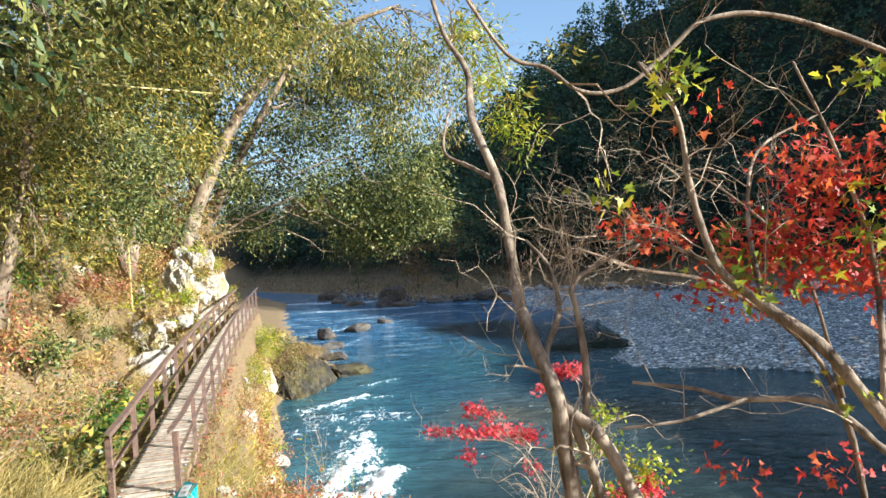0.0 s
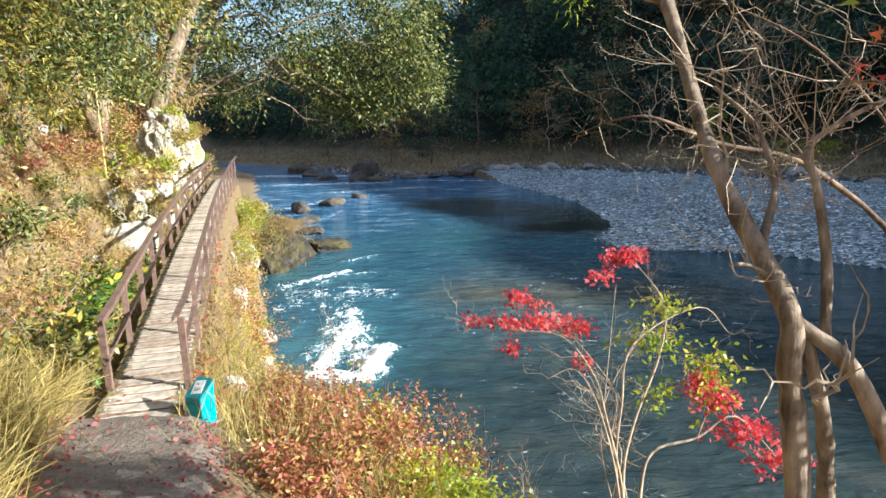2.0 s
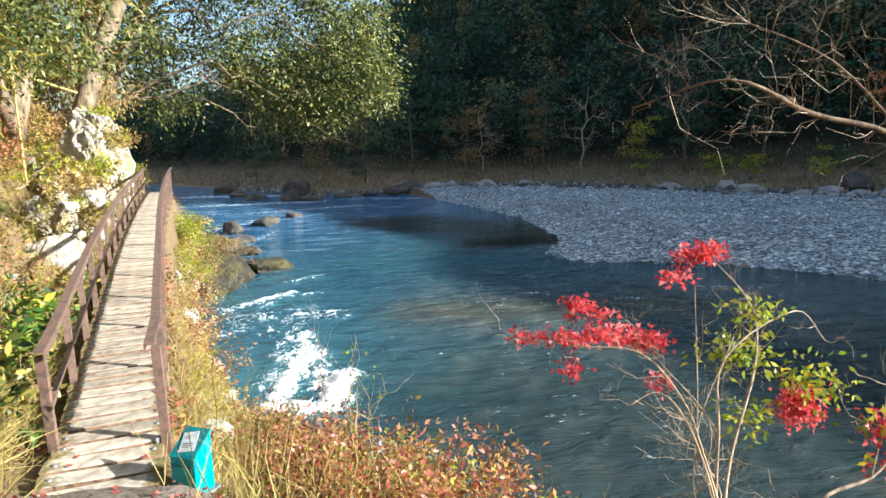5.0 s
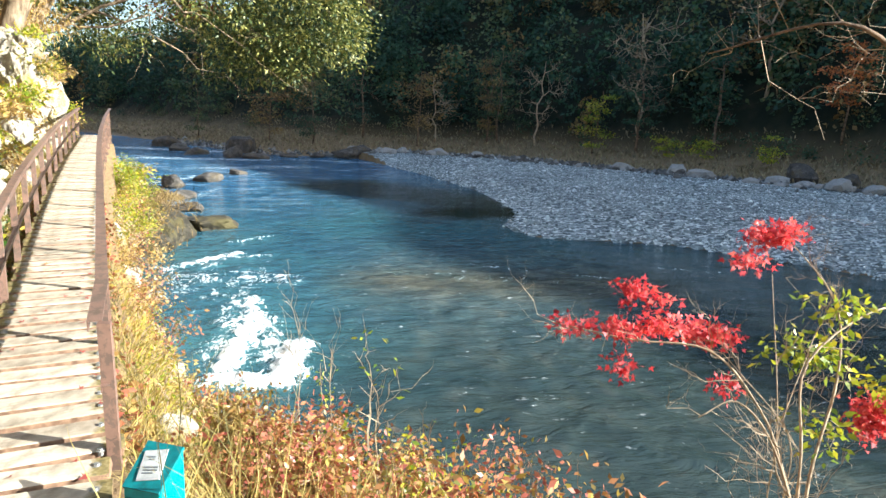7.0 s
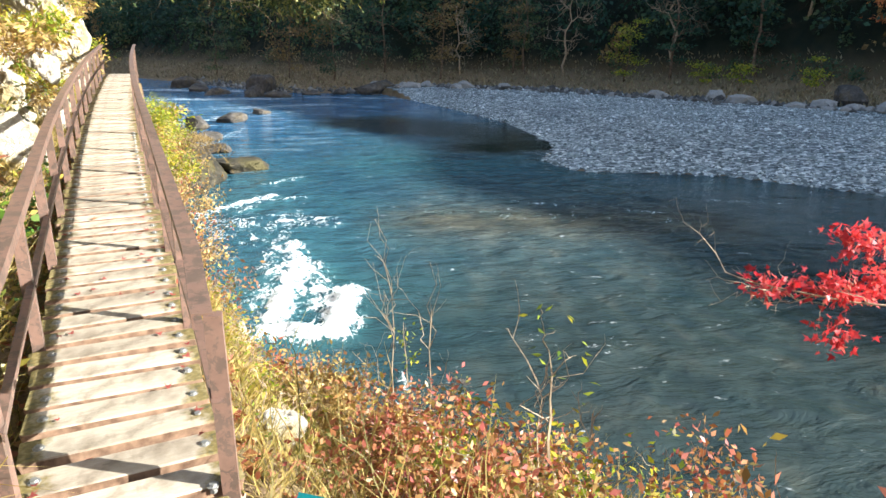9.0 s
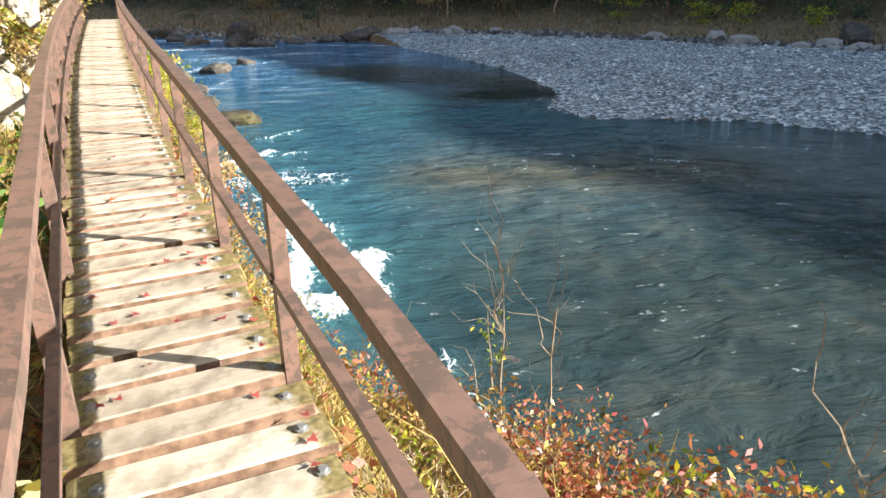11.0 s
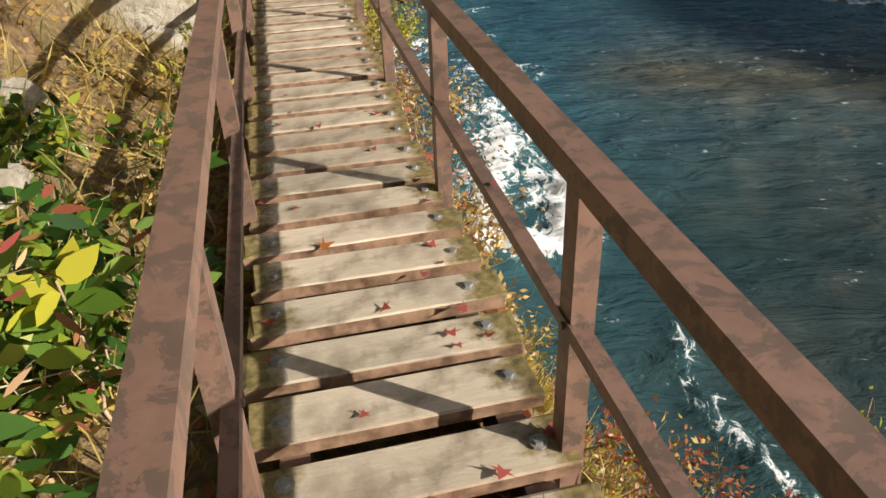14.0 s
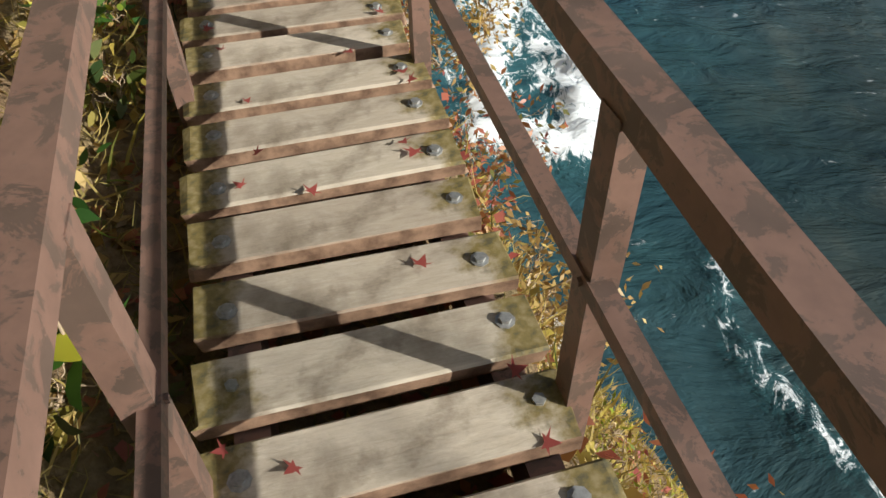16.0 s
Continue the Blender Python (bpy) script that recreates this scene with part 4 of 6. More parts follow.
tagged(new("bank_stones", mesh_np("bank_stones", V.reshape(-1, 3), (tri[None] + 7 * np.arange(n)[:, None, None]).reshape(-1, 3), BANK_STONE)), "scattered grey stones along the far bank", "stones", kind="stuff")


# ---- plants ----
def shrub(x, y, size, material, seed, label, name="shrub", leaf=0.07, n=420, wide=0.45, twig=TWIG, stems=7, z=None, group="", flat=0.75, shape=LEAF, per=5):
    """Stems that fork from one foot, with leaves in sprays along the outer twigs."""
    rng = np.random.default_rng(seed)
    z = float(ground_z(x, y)) - 0.05 if z is None else z
    root = empty(name, (x, y, z))
    tagged(root, label, "shrub", group)
    bd, tips = Build(), []
    for k in range(stems):
        a = rng.random() * 6.28
        tip = np.array((x, y, z)) + np.array((math.cos(a) * size * (0.35 + 0.65 * rng.random()), math.sin(a) * size * (0.35 + 0.65 * rng.random()), size * flat * (0.6 + 0.7 * rng.random())))
        q = wobble((x + 0.06 * math.cos(a), y + 0.06 * math.sin(a), z), tip, 5, size * 0.04, rng)
        bd.tube(q, taper(6, 0.008 + 0.006 * size, 0.003), 4, False)
        tips += q[2:]
        twigs_from(bd, q, 0.004, 4, size * 0.42, rng, 2, 0.15, tips)
    part("stemwork", bd, twig, root)
    tips = np.array(tips)
    c = tips[rng.integers(0, len(tips), max(1, n // per))] + rng.normal(size=(max(1, n // per), 3)) * size * 0.06
    P, D = sprays(c, per, 0.05 + 0.05 * size, rng)
    part("foliage", leaves("foliage", P, D, leaf * rng.uniform(0.6, 1.3, len(P)), wide, material, rng, shape), material, root)
    return root


def grass(name, xs, ys, height, material, seed, label, lean=0.5, wide=0.035, zs=None, curved=True):
    rng = np.random.default_rng(seed)
    n = len(xs)
    P = np.stack([xs, ys, (ground_z(xs, ys) if zs is None else zs) - 0.02], 1)
    D = np.stack([rng.normal(size=n) * lean, rng.normal(size=n) * lean, np.ones(n)], 1)
    me = leaves(name, P, D, height * rng.uniform(0.5, 1.4, n), wide, material, rng, *((BLADE, BLADE_CELLS) if curved else (LEAF,)))
    tagged(new(name, me), label, "grass", kind="stuff")


rng0 = np.random.default_rng(77)
# left bank: shrubs up the slope behind the railing and beside the path
kinds = [(GREEN_MIX, "olive-green leafy shrub on the sunlit bank", 0.10, 0.4), (GREEN_FRESH, "bright green broad-leaved shrub beside the railing", 0.13, 0.42), (GOLD, "dry golden-brown shrub on the slope", 0.10, 0.35), (GREEN_DARK, "dark glossy evergreen shrub on the bank", 0.12, 0.4), (RUST, "rusty orange autumn shrub on the bank", 0.09, 0.45)]
k = 0
for y in np.arange(2.2, 26, 0.62):
    for row in range(4 if y < 16 else 3):
        o = -1.25 - 0.95 * row - 0.35 * rng0.random() - (0.35 if y < 8.5 else 0)
        if (y > 14 and row == 0) or (11.2 < y < 17.5 and row < 3 and rng0.random() < (0.92, 0.75, 0.3)[row]):
            continue
        x = float(axis_x(y)) + o / 0.962
        m, lab, lf, wd = kinds[int(rng0.choice(5, p=(0.32, 0.06, 0.28, 0.15, 0.19)))]
        shrub(x, y + 0.3 * rng0.normal(), 0.55 + 0.32 * row * rng0.random() + 0.25 * rng0.random(), m, 100 + k, lab, leaf=lf * (0.75 + 0.1 * row), n=760 + 300 * row, wide=wd, group="bank shrubs", flat=0.9, stems=5, shape=OVAL if row == 0 else LEAF)
        k += 1
for i in range(34):
    y = 14.5 + 12.5 * rng0.random()
    o = -1.0 - 2.2 * rng0.random()
    m = (GOLD, GREEN_MIX, YGREEN, GOLD)[i % 4]
    shrub(float(axis_x(y)) + o / 0.962, y, 0.4 + 0.4 * rng0.random(), m, 1500 + i, {GOLD: "dry golden tuft hanging on the cliff", GREEN_MIX: "olive shrub rooted in the cliff", YGREEN: "yellow-green shrub rooted in the cliff"}[m], leaf=0.12, n=420, wide=0.3, group="cliff shrubs", flat=0.7)
for i, (x, y, z, m) in enumerate([(-6.75, 15.3, 0.5, GOLD), (-6.8, 16.3, 0.7, YGREEN), (-7.15, 17.2, 0.6, GOLD), (-7.3, 18.3, 1.2, GREEN_MIX), (-7.7, 19.4, 1.2, GOLD), (-8.0, 20.4, 1.8, YGREEN), (-8.7, 22.4, 1.2, GOLD), (-9.1, 24.2, 1.4, YGREEN), (-9.4, 25.3, 1.2, GOLD), (-9.4, 26.3, 1.4, GOLD), (-9.5, 26.6, 0.2, YGREEN)]):
    shrub(x, y, 0.42, m, 1600 + i, {GOLD: "dry golden tuft hanging on the cliff", GREEN_MIX: "olive shrub rooted in the cliff", YGREEN: "yellow-green shrub rooted in the cliff"}[m], leaf=0.11, n=480, wide=0.3, group="cliff shrubs", flat=0.6, z=z)
for i in range(11):
    y = 12.2 + 4.0 * rng0.random()
    o = -1.7 - 1.6 * rng0.random()
    m = (GOLD, GREEN_MIX, RUST, GREEN_DARK)[i % 4]
    shrub(float(axis_x(y)) + o / 0.962, y, 0.24 + 0.2 * rng0.random(), m, 2000 + i, {GOLD: "dry golden-brown shrub on the slope", GREEN_MIX: "olive-green leafy shrub on the sunlit bank", RUST: "rusty orange autumn shrub on the bank", GREEN_DARK: "dark glossy evergreen shrub on the bank"}[m], leaf=0.075, n=560, wide=0.4, group="bank shrubs", flat=0.6, stems=5)
n = 9000
ys = rng0.uniform(10.5, 19, n)
xs = axis_x(ys) - 0.55 - 4.0 * rng0.random(n)
P = np.stack([xs, ys, ground_z(xs, ys) + 0.015], 1)
D = np.stack([rng0.normal(size=n), rng0.normal(size=n), 0.3 * rng0.normal(size=n)], 1)
tagged(new("slope_litter", leaves("slope_litter", P, D, rng0.uniform(0.04, 0.1, n), 0.55, GOLD, rng0)), "dry brown leaf litter on the sunlit slope above the bridge", "leaf litter", kind="stuff")
n = 1500
ys = rng0.uniform(10.5, 19, n)
grass("slope_tufts", axis_x(ys) - 0.6 - 3.5 * rng0.random(n), ys, 0.24, GREEN_MIX, 45, "scattered olive grass tufts on the dry slope", 1.0, 0.05)
for i in range(16):
    y = 11.6 + 7.0 * rng0.random()
    o = -0.72 - 2.6 * rng0.random() ** 1.3
    x = float(axis_x(y)) + o / 0.962
    r = 0.08 + 0.14 * rng0.random()
    boulder(x, y, float(ground_z(x, y)) + 0.02, (r, r * 1.2, r * 0.8), 180 + i, "small pale stone half buried in the slope beside the bridge", CLIFF, 11, "stone", 37 * i, "slope stones", 3)
# broad green leaves close to the left railing
for i, (s, o, sz) in enumerate([(1.2, -1.05, 0.34), (2.3, -1.15, 0.38), (3.2, -1.16, 0.34), (3.0, -1.5, 0.4), (1.9, -1.5, 0.45), (0.4, -1.1, 0.5), (3.75, -1.12, 0.32), (4.35, -1.12, 0.28), (4.0, -1.4, 0.4), (3.4, -1.25, 0.42), (5.1, -1.3, 0.28)]):
    p = bridge_pose(s, o).translation
    shrub(p.x, p.y, sz, GREEN_FRESH if s > 1.5 else GREEN_MIX, 600 + i, "fresh green shrub with large pointed leaves beside the railing" if s > 1.5 else "olive shrub with large pointed leaves beside the railing", leaf=0.105, n=260, wide=0.9, stems=6, group="green shrubs", per=4, shape=OVAL)

for i in range(12):
    s_, o_ = 0.6 + 0.62 * i, -0.76 - 0.09 * (i % 3)
    p = bridge_pose(s_, o_).translation
    shrub(p.x, p.y, 0.16, (GREEN_FRESH, GREEN_MIX)[i % 2], 1700 + i, ("small bright green plant beside the boards", "small olive plant beside the boards")[i % 2], leaf=0.085, n=70, wide=0.9, stems=4, group="edge plants", per=3, shape=OVAL)


def broad_leaf_plant(x, y, top, seed, label):
    """An upright stalk with a rosette of large leaves, the uppermost of them yellow."""
    rng = np.random.default_rng(seed)
    z = float(ground_z(x, y)) - 0.03
    root = empty("broad_leaf_plant", (x, y, z))
    tagged(root, label, "plant")
    q = wobble((x + 0.05, y - 0.04, z), (x, y, top), 5, 0.015, rng)
    part("stalk", Build().tube(q, taper(6, 0.007, 0.004), 5), TWIG, root, smooth=True)
    for name, n, m, rise, h in (("yellow_leaf", 4, BRIGHT, 0.35, 0.0), ("green_leaf", 9, GREEN_FRESH, -0.05, -0.07)):
        for k in range(n):
            a = 6.283 * (k + 0.4 * rng.random()) / n
            P = np.array([(x, y, top + h - 0.05 * rng.random())])
            me = leaves(name, P, np.array([(math.cos(a), math.sin(a), rise + 0.2 * rng.normal())]), np.array([0.13 + 0.05 * rng.random()]), 1.0, m, rng, OVAL)
            part(name, me, m, root)


broad_leaf_plant(-5.7, 11.4, -0.5, 1720, "plant with broad glossy leaves, yellow at the top, beside the railing")
broad_leaf_plant(-5.82, 12.62, -0.62, 1721, "plant with long bright yellow-green leaves beside the railing")
boulder(-3.42, 9.42, float(ground_z(-3.42, 9.42)) + 0.06, (0.17, 0.15, 0.19), 75, "small pale stone among the bushes", CLIFF, 11, "stone", 10)

# grass on both sides
n = 4500
ys = rng0.uniform(0.5, 10.5, n)
grass("dry_grass", axis_x(ys) - 0.66 - np.abs(rng0.normal(size=n)) * 0.8, ys, 0.28, STRAW, 31, "tall dry yellow grass beside the path", 0.9, 0.02)
n = 5200
ys = rng0.uniform(0.8, 8.0, n)
xs = axis_x(ys) - 0.85 - np.abs(rng0.normal(size=n)) * 0.7
tuft = np.round(xs * 3) / 3 * 0.7 + xs * 0.3
P = np.stack([tuft, np.round(ys * 3) / 3 * 0.6 + ys * 0.4, ground_z(tuft, ys) - 0.02], 1)
D = np.stack([rng0.normal(size=n) + 0.25, rng0.normal(size=n) - 0.2, np.full(n, 0.75)], 1)
tagged(new("arching_grass", leaves("arching_grass", P, D, rng0.uniform(0.35, 0.8, n), 0.018, STRAW, rng0, ARCH, BLADE_CELLS)), "long golden grass arching over beside the path", "grass", kind="stuff")
n = 2600
ys = rng0.uniform(0.5, 9.5, n)
grass("green_grass", axis_x(ys) - 0.64 - np.abs(rng0.normal(size=n)) * 0.7, ys, 0.26, GREEN_MIX, 32, "green grass at the edge of the path", 0.9, 0.02)
n = 10500
ys = rng0.uniform(8.6, 34, n)
top = np.interp(ys, _shore[:, 0], _shore[:, 1]) - axis_x(ys)
xs = axis_x(ys) + 0.55 + np.maximum(0.2, top - 0.7) * rng0.random(n) ** 1.1
ok = xs > axis_x(ys) + 0.44
grass("bank_grass", xs[ok], ys[ok], 0.22, STRAW, 33, "sunlit yellow-brown grass on the steep bank under the bridge", 0.8, 0.035)
n = 9000
ys = rng0.uniform(9.0, 32, n)
top = np.interp(ys, _shore[:, 0], _shore[:, 1]) - axis_x(ys)
xs = axis_x(ys) + 0.6 + np.maximum(0.2, top - 0.7) * rng0.random(n) ** 0.9
ok = xs > axis_x(ys) + 0.44
grass("bank_herbs", xs[ok], ys[ok], 0.19, YELLOW, 34, "golden-yellow herbs on the steep riverbank", 0.9, 0.14)
n = 5000
xs, ys = -10.2 + rng0.normal(size=n) * 0.9, 37.6 + rng0.normal(size=n) * 1.9
zs = -5.0 + 1.7 * np.sqrt(np.clip(1 - ((xs + 9.9) / 2.6) ** 2 - ((ys - 38.0) / 4.8) ** 2, 0, 1)) - 0.15
grass("outcrop_grass", xs, ys, 0.34, FOREST_C, 35, "dry brown grass covering the rocky outcrop", 0.8, 0.06, zs)
for i in range(14):
    x, y = -10.4 + 1.0 * rng0.normal(), 37.2 + 1.8 * rng0.normal()
    z = -5.0 + 1.75 * math.sqrt(max(0.05, 1 - ((x + 9.9) / 2.7) ** 2 - ((y - 38.0) / 4.8) ** 2)) - 0.3
    shrub(x, y, 0.55 + 0.25 * rng0.random(), (FOREST_C, GREEN_MIX, FOREST_B)[i % 3], 2100 + i, ("brown scrub on the rocky outcrop", "olive scrub on the rocky outcrop", "dull green scrub on the rocky outcrop")[i % 3], leaf=0.12, n=420, wide=0.35, z=z, group="outcrop scrub", flat=0.7, stems=6)
n = 18000
ys = rng0.uniform(1.0, 30, n)
grass("slope_grass", axis_x(ys) - 0.8 - 5.5 * rng0.random(n) ** 1.3, ys, 0.32, STRAW, 38, "dry golden grass hanging on the steep sunlit slope", 1.0, 0.024)
n = 2600
ys = rng0.uniform(8.6, 24, n)
grass("low_grass", axis_x(ys) - 0.5 - 0.5 * rng0.random(n), ys, 0.16, STRAW, 39, "short dry grass beside the boards", 0.9, 0.04)
shrub(-7.25, 23.9, 0.75, YGREEN, 36, "bright yellow bush below the bridge railing", leaf=0.11, n=900, wide=0.5, z=-1.9, flat=1.2)
shrub(-7.6, 25.6, 0.6, GOLD, 37, "golden dry bush below the bridge railing", leaf=0.1, n=500, wide=0.4, z=-2.0, flat=1.1)
for i, (s, o, dz) in enumerate([(9.5, 0.9, -0.9), (11.5, 0.85, -0.9), (13.2, 0.8, -0.8), (7.6, 1.1, -1.0), (6.2, 1.2, -1.0), (14.8, 0.9, -0.9), (4.6, 1.3, -1.1)]):
    p = bridge_pose(s, o).translation
    shrub(p.x, p.y, 0.5, (RUST, GOLD, YGREEN)[i % 3], 640 + i, ("rusty red bush on the bank below the bridge", "golden dry bush on the bank below the bridge", "yellow-green bush on the bank below the bridge")[i % 3], leaf=0.085, n=520, wide=0.45, group="bank bushes")

for i in range(13):
    s_ = 5.5 + 1.05 * i
    p = bridge_pose(s_, 0.72 + 0.12 * (i % 3)).translation
    m = (YGREEN, GOLD, YGREEN, RUST)[i % 4] if i > 2 else (GOLD, RUST, GOLD)[i]
    shrub(p.x, p.y, 0.42, m, 1800 + i, {YGREEN: "bright yellow-green bush at the bridge's edge", GOLD: "golden dry bush at the bridge's edge", RUST: "orange-red bush at the bridge's edge"}[m], leaf=0.055, n=760, wide=0.42, z=p.z - 1.12 - 0.2 * (i % 2), group="bank bushes", flat=0.8)
for i, (x, y) in enumerate([(-1.75, 8.7), (-2.1, 9.4)]):
    shrub(x, y, 0.5, YGREEN, 1850 + i, "yellow-green leafy bush among the rusty bushes", "bush", 0.06, 1100, 0.48, group="autumn bushes", flat=1.35, stems=9)

for i in range(16):
    p = bridge_pose(1.15 + 0.28 * i, 0.68 + 0.13 * (i % 4)).translation
    m = (YGREEN, GOLD)[i % 2]
    shrub(p.x, p.y, 0.26, m, 1900 + i, {YGREEN: "small yellow-green plant under the handrail", GOLD: "small dry golden plant under the handrail"}[m], leaf=0.036, n=200, wide=0.42, group="rail plants", flat=0.75, stems=5, per=4)
n = 12000
ys = rng0.uniform(-3, 9, n)
top = np.interp(ys, _shore[:, 0], _shore[:, 1]) - axis_x(ys)
grass("bank_turf", axis_x(ys) + 0.75 + np.maximum(0.2, top - 1.2) * rng0.random(n), ys, 0.13, STRAW, 44, "low dry grass on the bank between path and river", 0.9, 0.09, None, False)
n = 5000
ys = rng0.uniform(7.6, 13.5, n)
grass("rail_grass", axis_x(ys) + 0.5 + 0.9 * rng0.random(n), ys, 0.2, STRAW, 42, "dry grass in the strip beneath the handrail", 0.9, 0.03)

# the wide rusty bush between path and river
for i, (x, y, sz, m) in enumerate([(-1.95, 7.8, 0.45, RUST), (-1.7, 6.9, 0.5, RUST), (-1.25, 7.6, 0.48, RUST), (-1.9, 8.4, 0.65, RUST), (-2.6, 8.7, 0.5, RUST), (-1.1, 8.6, 0.7, RUST), (-2.1, 9.5, 0.65, RUST), (-2.9, 9.6, 0.42, RUST), (-1.3, 9.8, 0.7, RUST), (-0.95, 7.3, 0.5, YGREEN),
                                    (-2.5, 10.6, 0.6, RUST), (-1.6, 11.0, 0.7, RUST), (-1.75, 6.2, 0.38, RUST), (-1.3, 5.9, 0.36, RUST), (-0.95, 6.4, 0.42, YGREEN), (-3.4, 10.9, 0.45, GOLD), (-2.6, 12.0, 0.6, RUST), (-3.3, 12.4, 0.45, RUST), (-2.2, 13.2, 0.55, RUST)]):
    sz *= 1.18
    lab = {RUST: "rusty red and orange autumn bush beside the path", GOLD: "dry golden bush beside the bridge", YGREEN: "yellow-green leafy bush above the river"}[m]
    shrub(x, y, sz, m, 300 + i, lab, "bush", 0.052, 3000, 0.5, group="autumn bushes", flat=0.82, stems=11, per=6)


n = 2200
ys = rng0.uniform(6.4, 12.6, n)
xs = -1.95 - 0.12 * (ys - 8.5) + rng0.normal(size=n) * 0.55
grass("bush_straw", xs, ys, 0.75, STRAW, 46, "dry pale stems standing among the rusty bushes", 0.35, 0.008)


def dry_stalk(x, y, h, seed):
    rng = np.random.default_rng(seed)
    z = float(ground_z(x, y)) - 0.03
    bd = Build()
    q = wobble((x, y, z), (x + 0.1 * rng.normal(), y + 0.1 * rng.normal(), z + h), 6, 0.02, rng)
    bd.tube(q, taper(7, 0.005 + 0.003 * h, 0.003), 5, False)
    twigs_from(bd, q, 0.005, 9, h * 0.26, rng, 2, 0.5)
    tagged(new("dry_stalk", bd.mesh("dry_stalk", TWIG)), "bare pale dry plant stalk above the river", "dry stalk", "dry stalks")


for i, (x, y, h) in enumerate([(-2.55, 11.6, 2.25), (-2.27, 11.5, 2.35), (-2.25, 11.95, 1.5), (-2.0, 9.0, 1.3), (-1.5, 9.3, 1.3), (-0.9, 9.9, 1.5), (-0.4, 9.0, 1.3), (-2.4, 12.7, 1.2), (-0.1, 8.1, 1.2), (-1.8, 10.4, 1.4), (-1.2, 10.6, 1.3), (0.2, 8.9, 1.3), (-3.0, 11.4, 1.0)]):
    dry_stalk(x, y, h, 700 + i)
shrub(-2.08, 8.45, 0.28, YGREEN, 720, "slender leafy shoot rising from the bush", "shoot", 0.06, 20, 0.35, stems=1, z=-1.25, flat=2.6)
shrub(-2.24, 12.8, 0.2, YGREEN, 721, "small yellow-green shoot above the river", "shoot", 0.06, 40, 0.5, stems=1, z=-3.1, flat=3.0)


# ---- trees by the path, on the river side ----
def limb_tree(name, limbs, bark, label, leaf_sets, seed, twig_n=5, twig_len=0.45):
    """A small tree from a few bent limbs (places, thick, thin), with twigs and sets of leaves (blobs, count, size, width, material, shape, part name)."""
    rng = np.random.default_rng(seed)
    root = empty(name, limbs[0][0][0])
    tagged(root, label, "tree")
    for j, (pts, r0, r1, nt) in enumerate(limbs):
        bd = Build()
        q = spline(pts, 5)
        rad = [r * (1 + 0.08 * rng.normal()) for r in taper(len(q), r0, r1)]
        bd.tube(q, rad, 9 if r0 > 0.02 else 6)
        part("trunk" if j == 0 else "branch", bd, bark, root, smooth=True)
        if nt:
            tw = Build()
            twigs_from(tw, q, max(0.004, r1 * 0.5), nt, twig_len, rng, 3, 0.12)
            part("twigwork", tw, TWIG, root)
    for blobs, n, size, wide, m, shape, nm, per, sp in leaf_sets:
        c = in_blobs(blobs, max(1, n // per), rng, 0.1)
        P, D = sprays(c, per, sp, rng, 0.6)
        part(nm, leaves(nm, P, D, size * rng.uniform(0.6, 1.25, len(P)), wide, m, rng, shape), m, root)
    return root


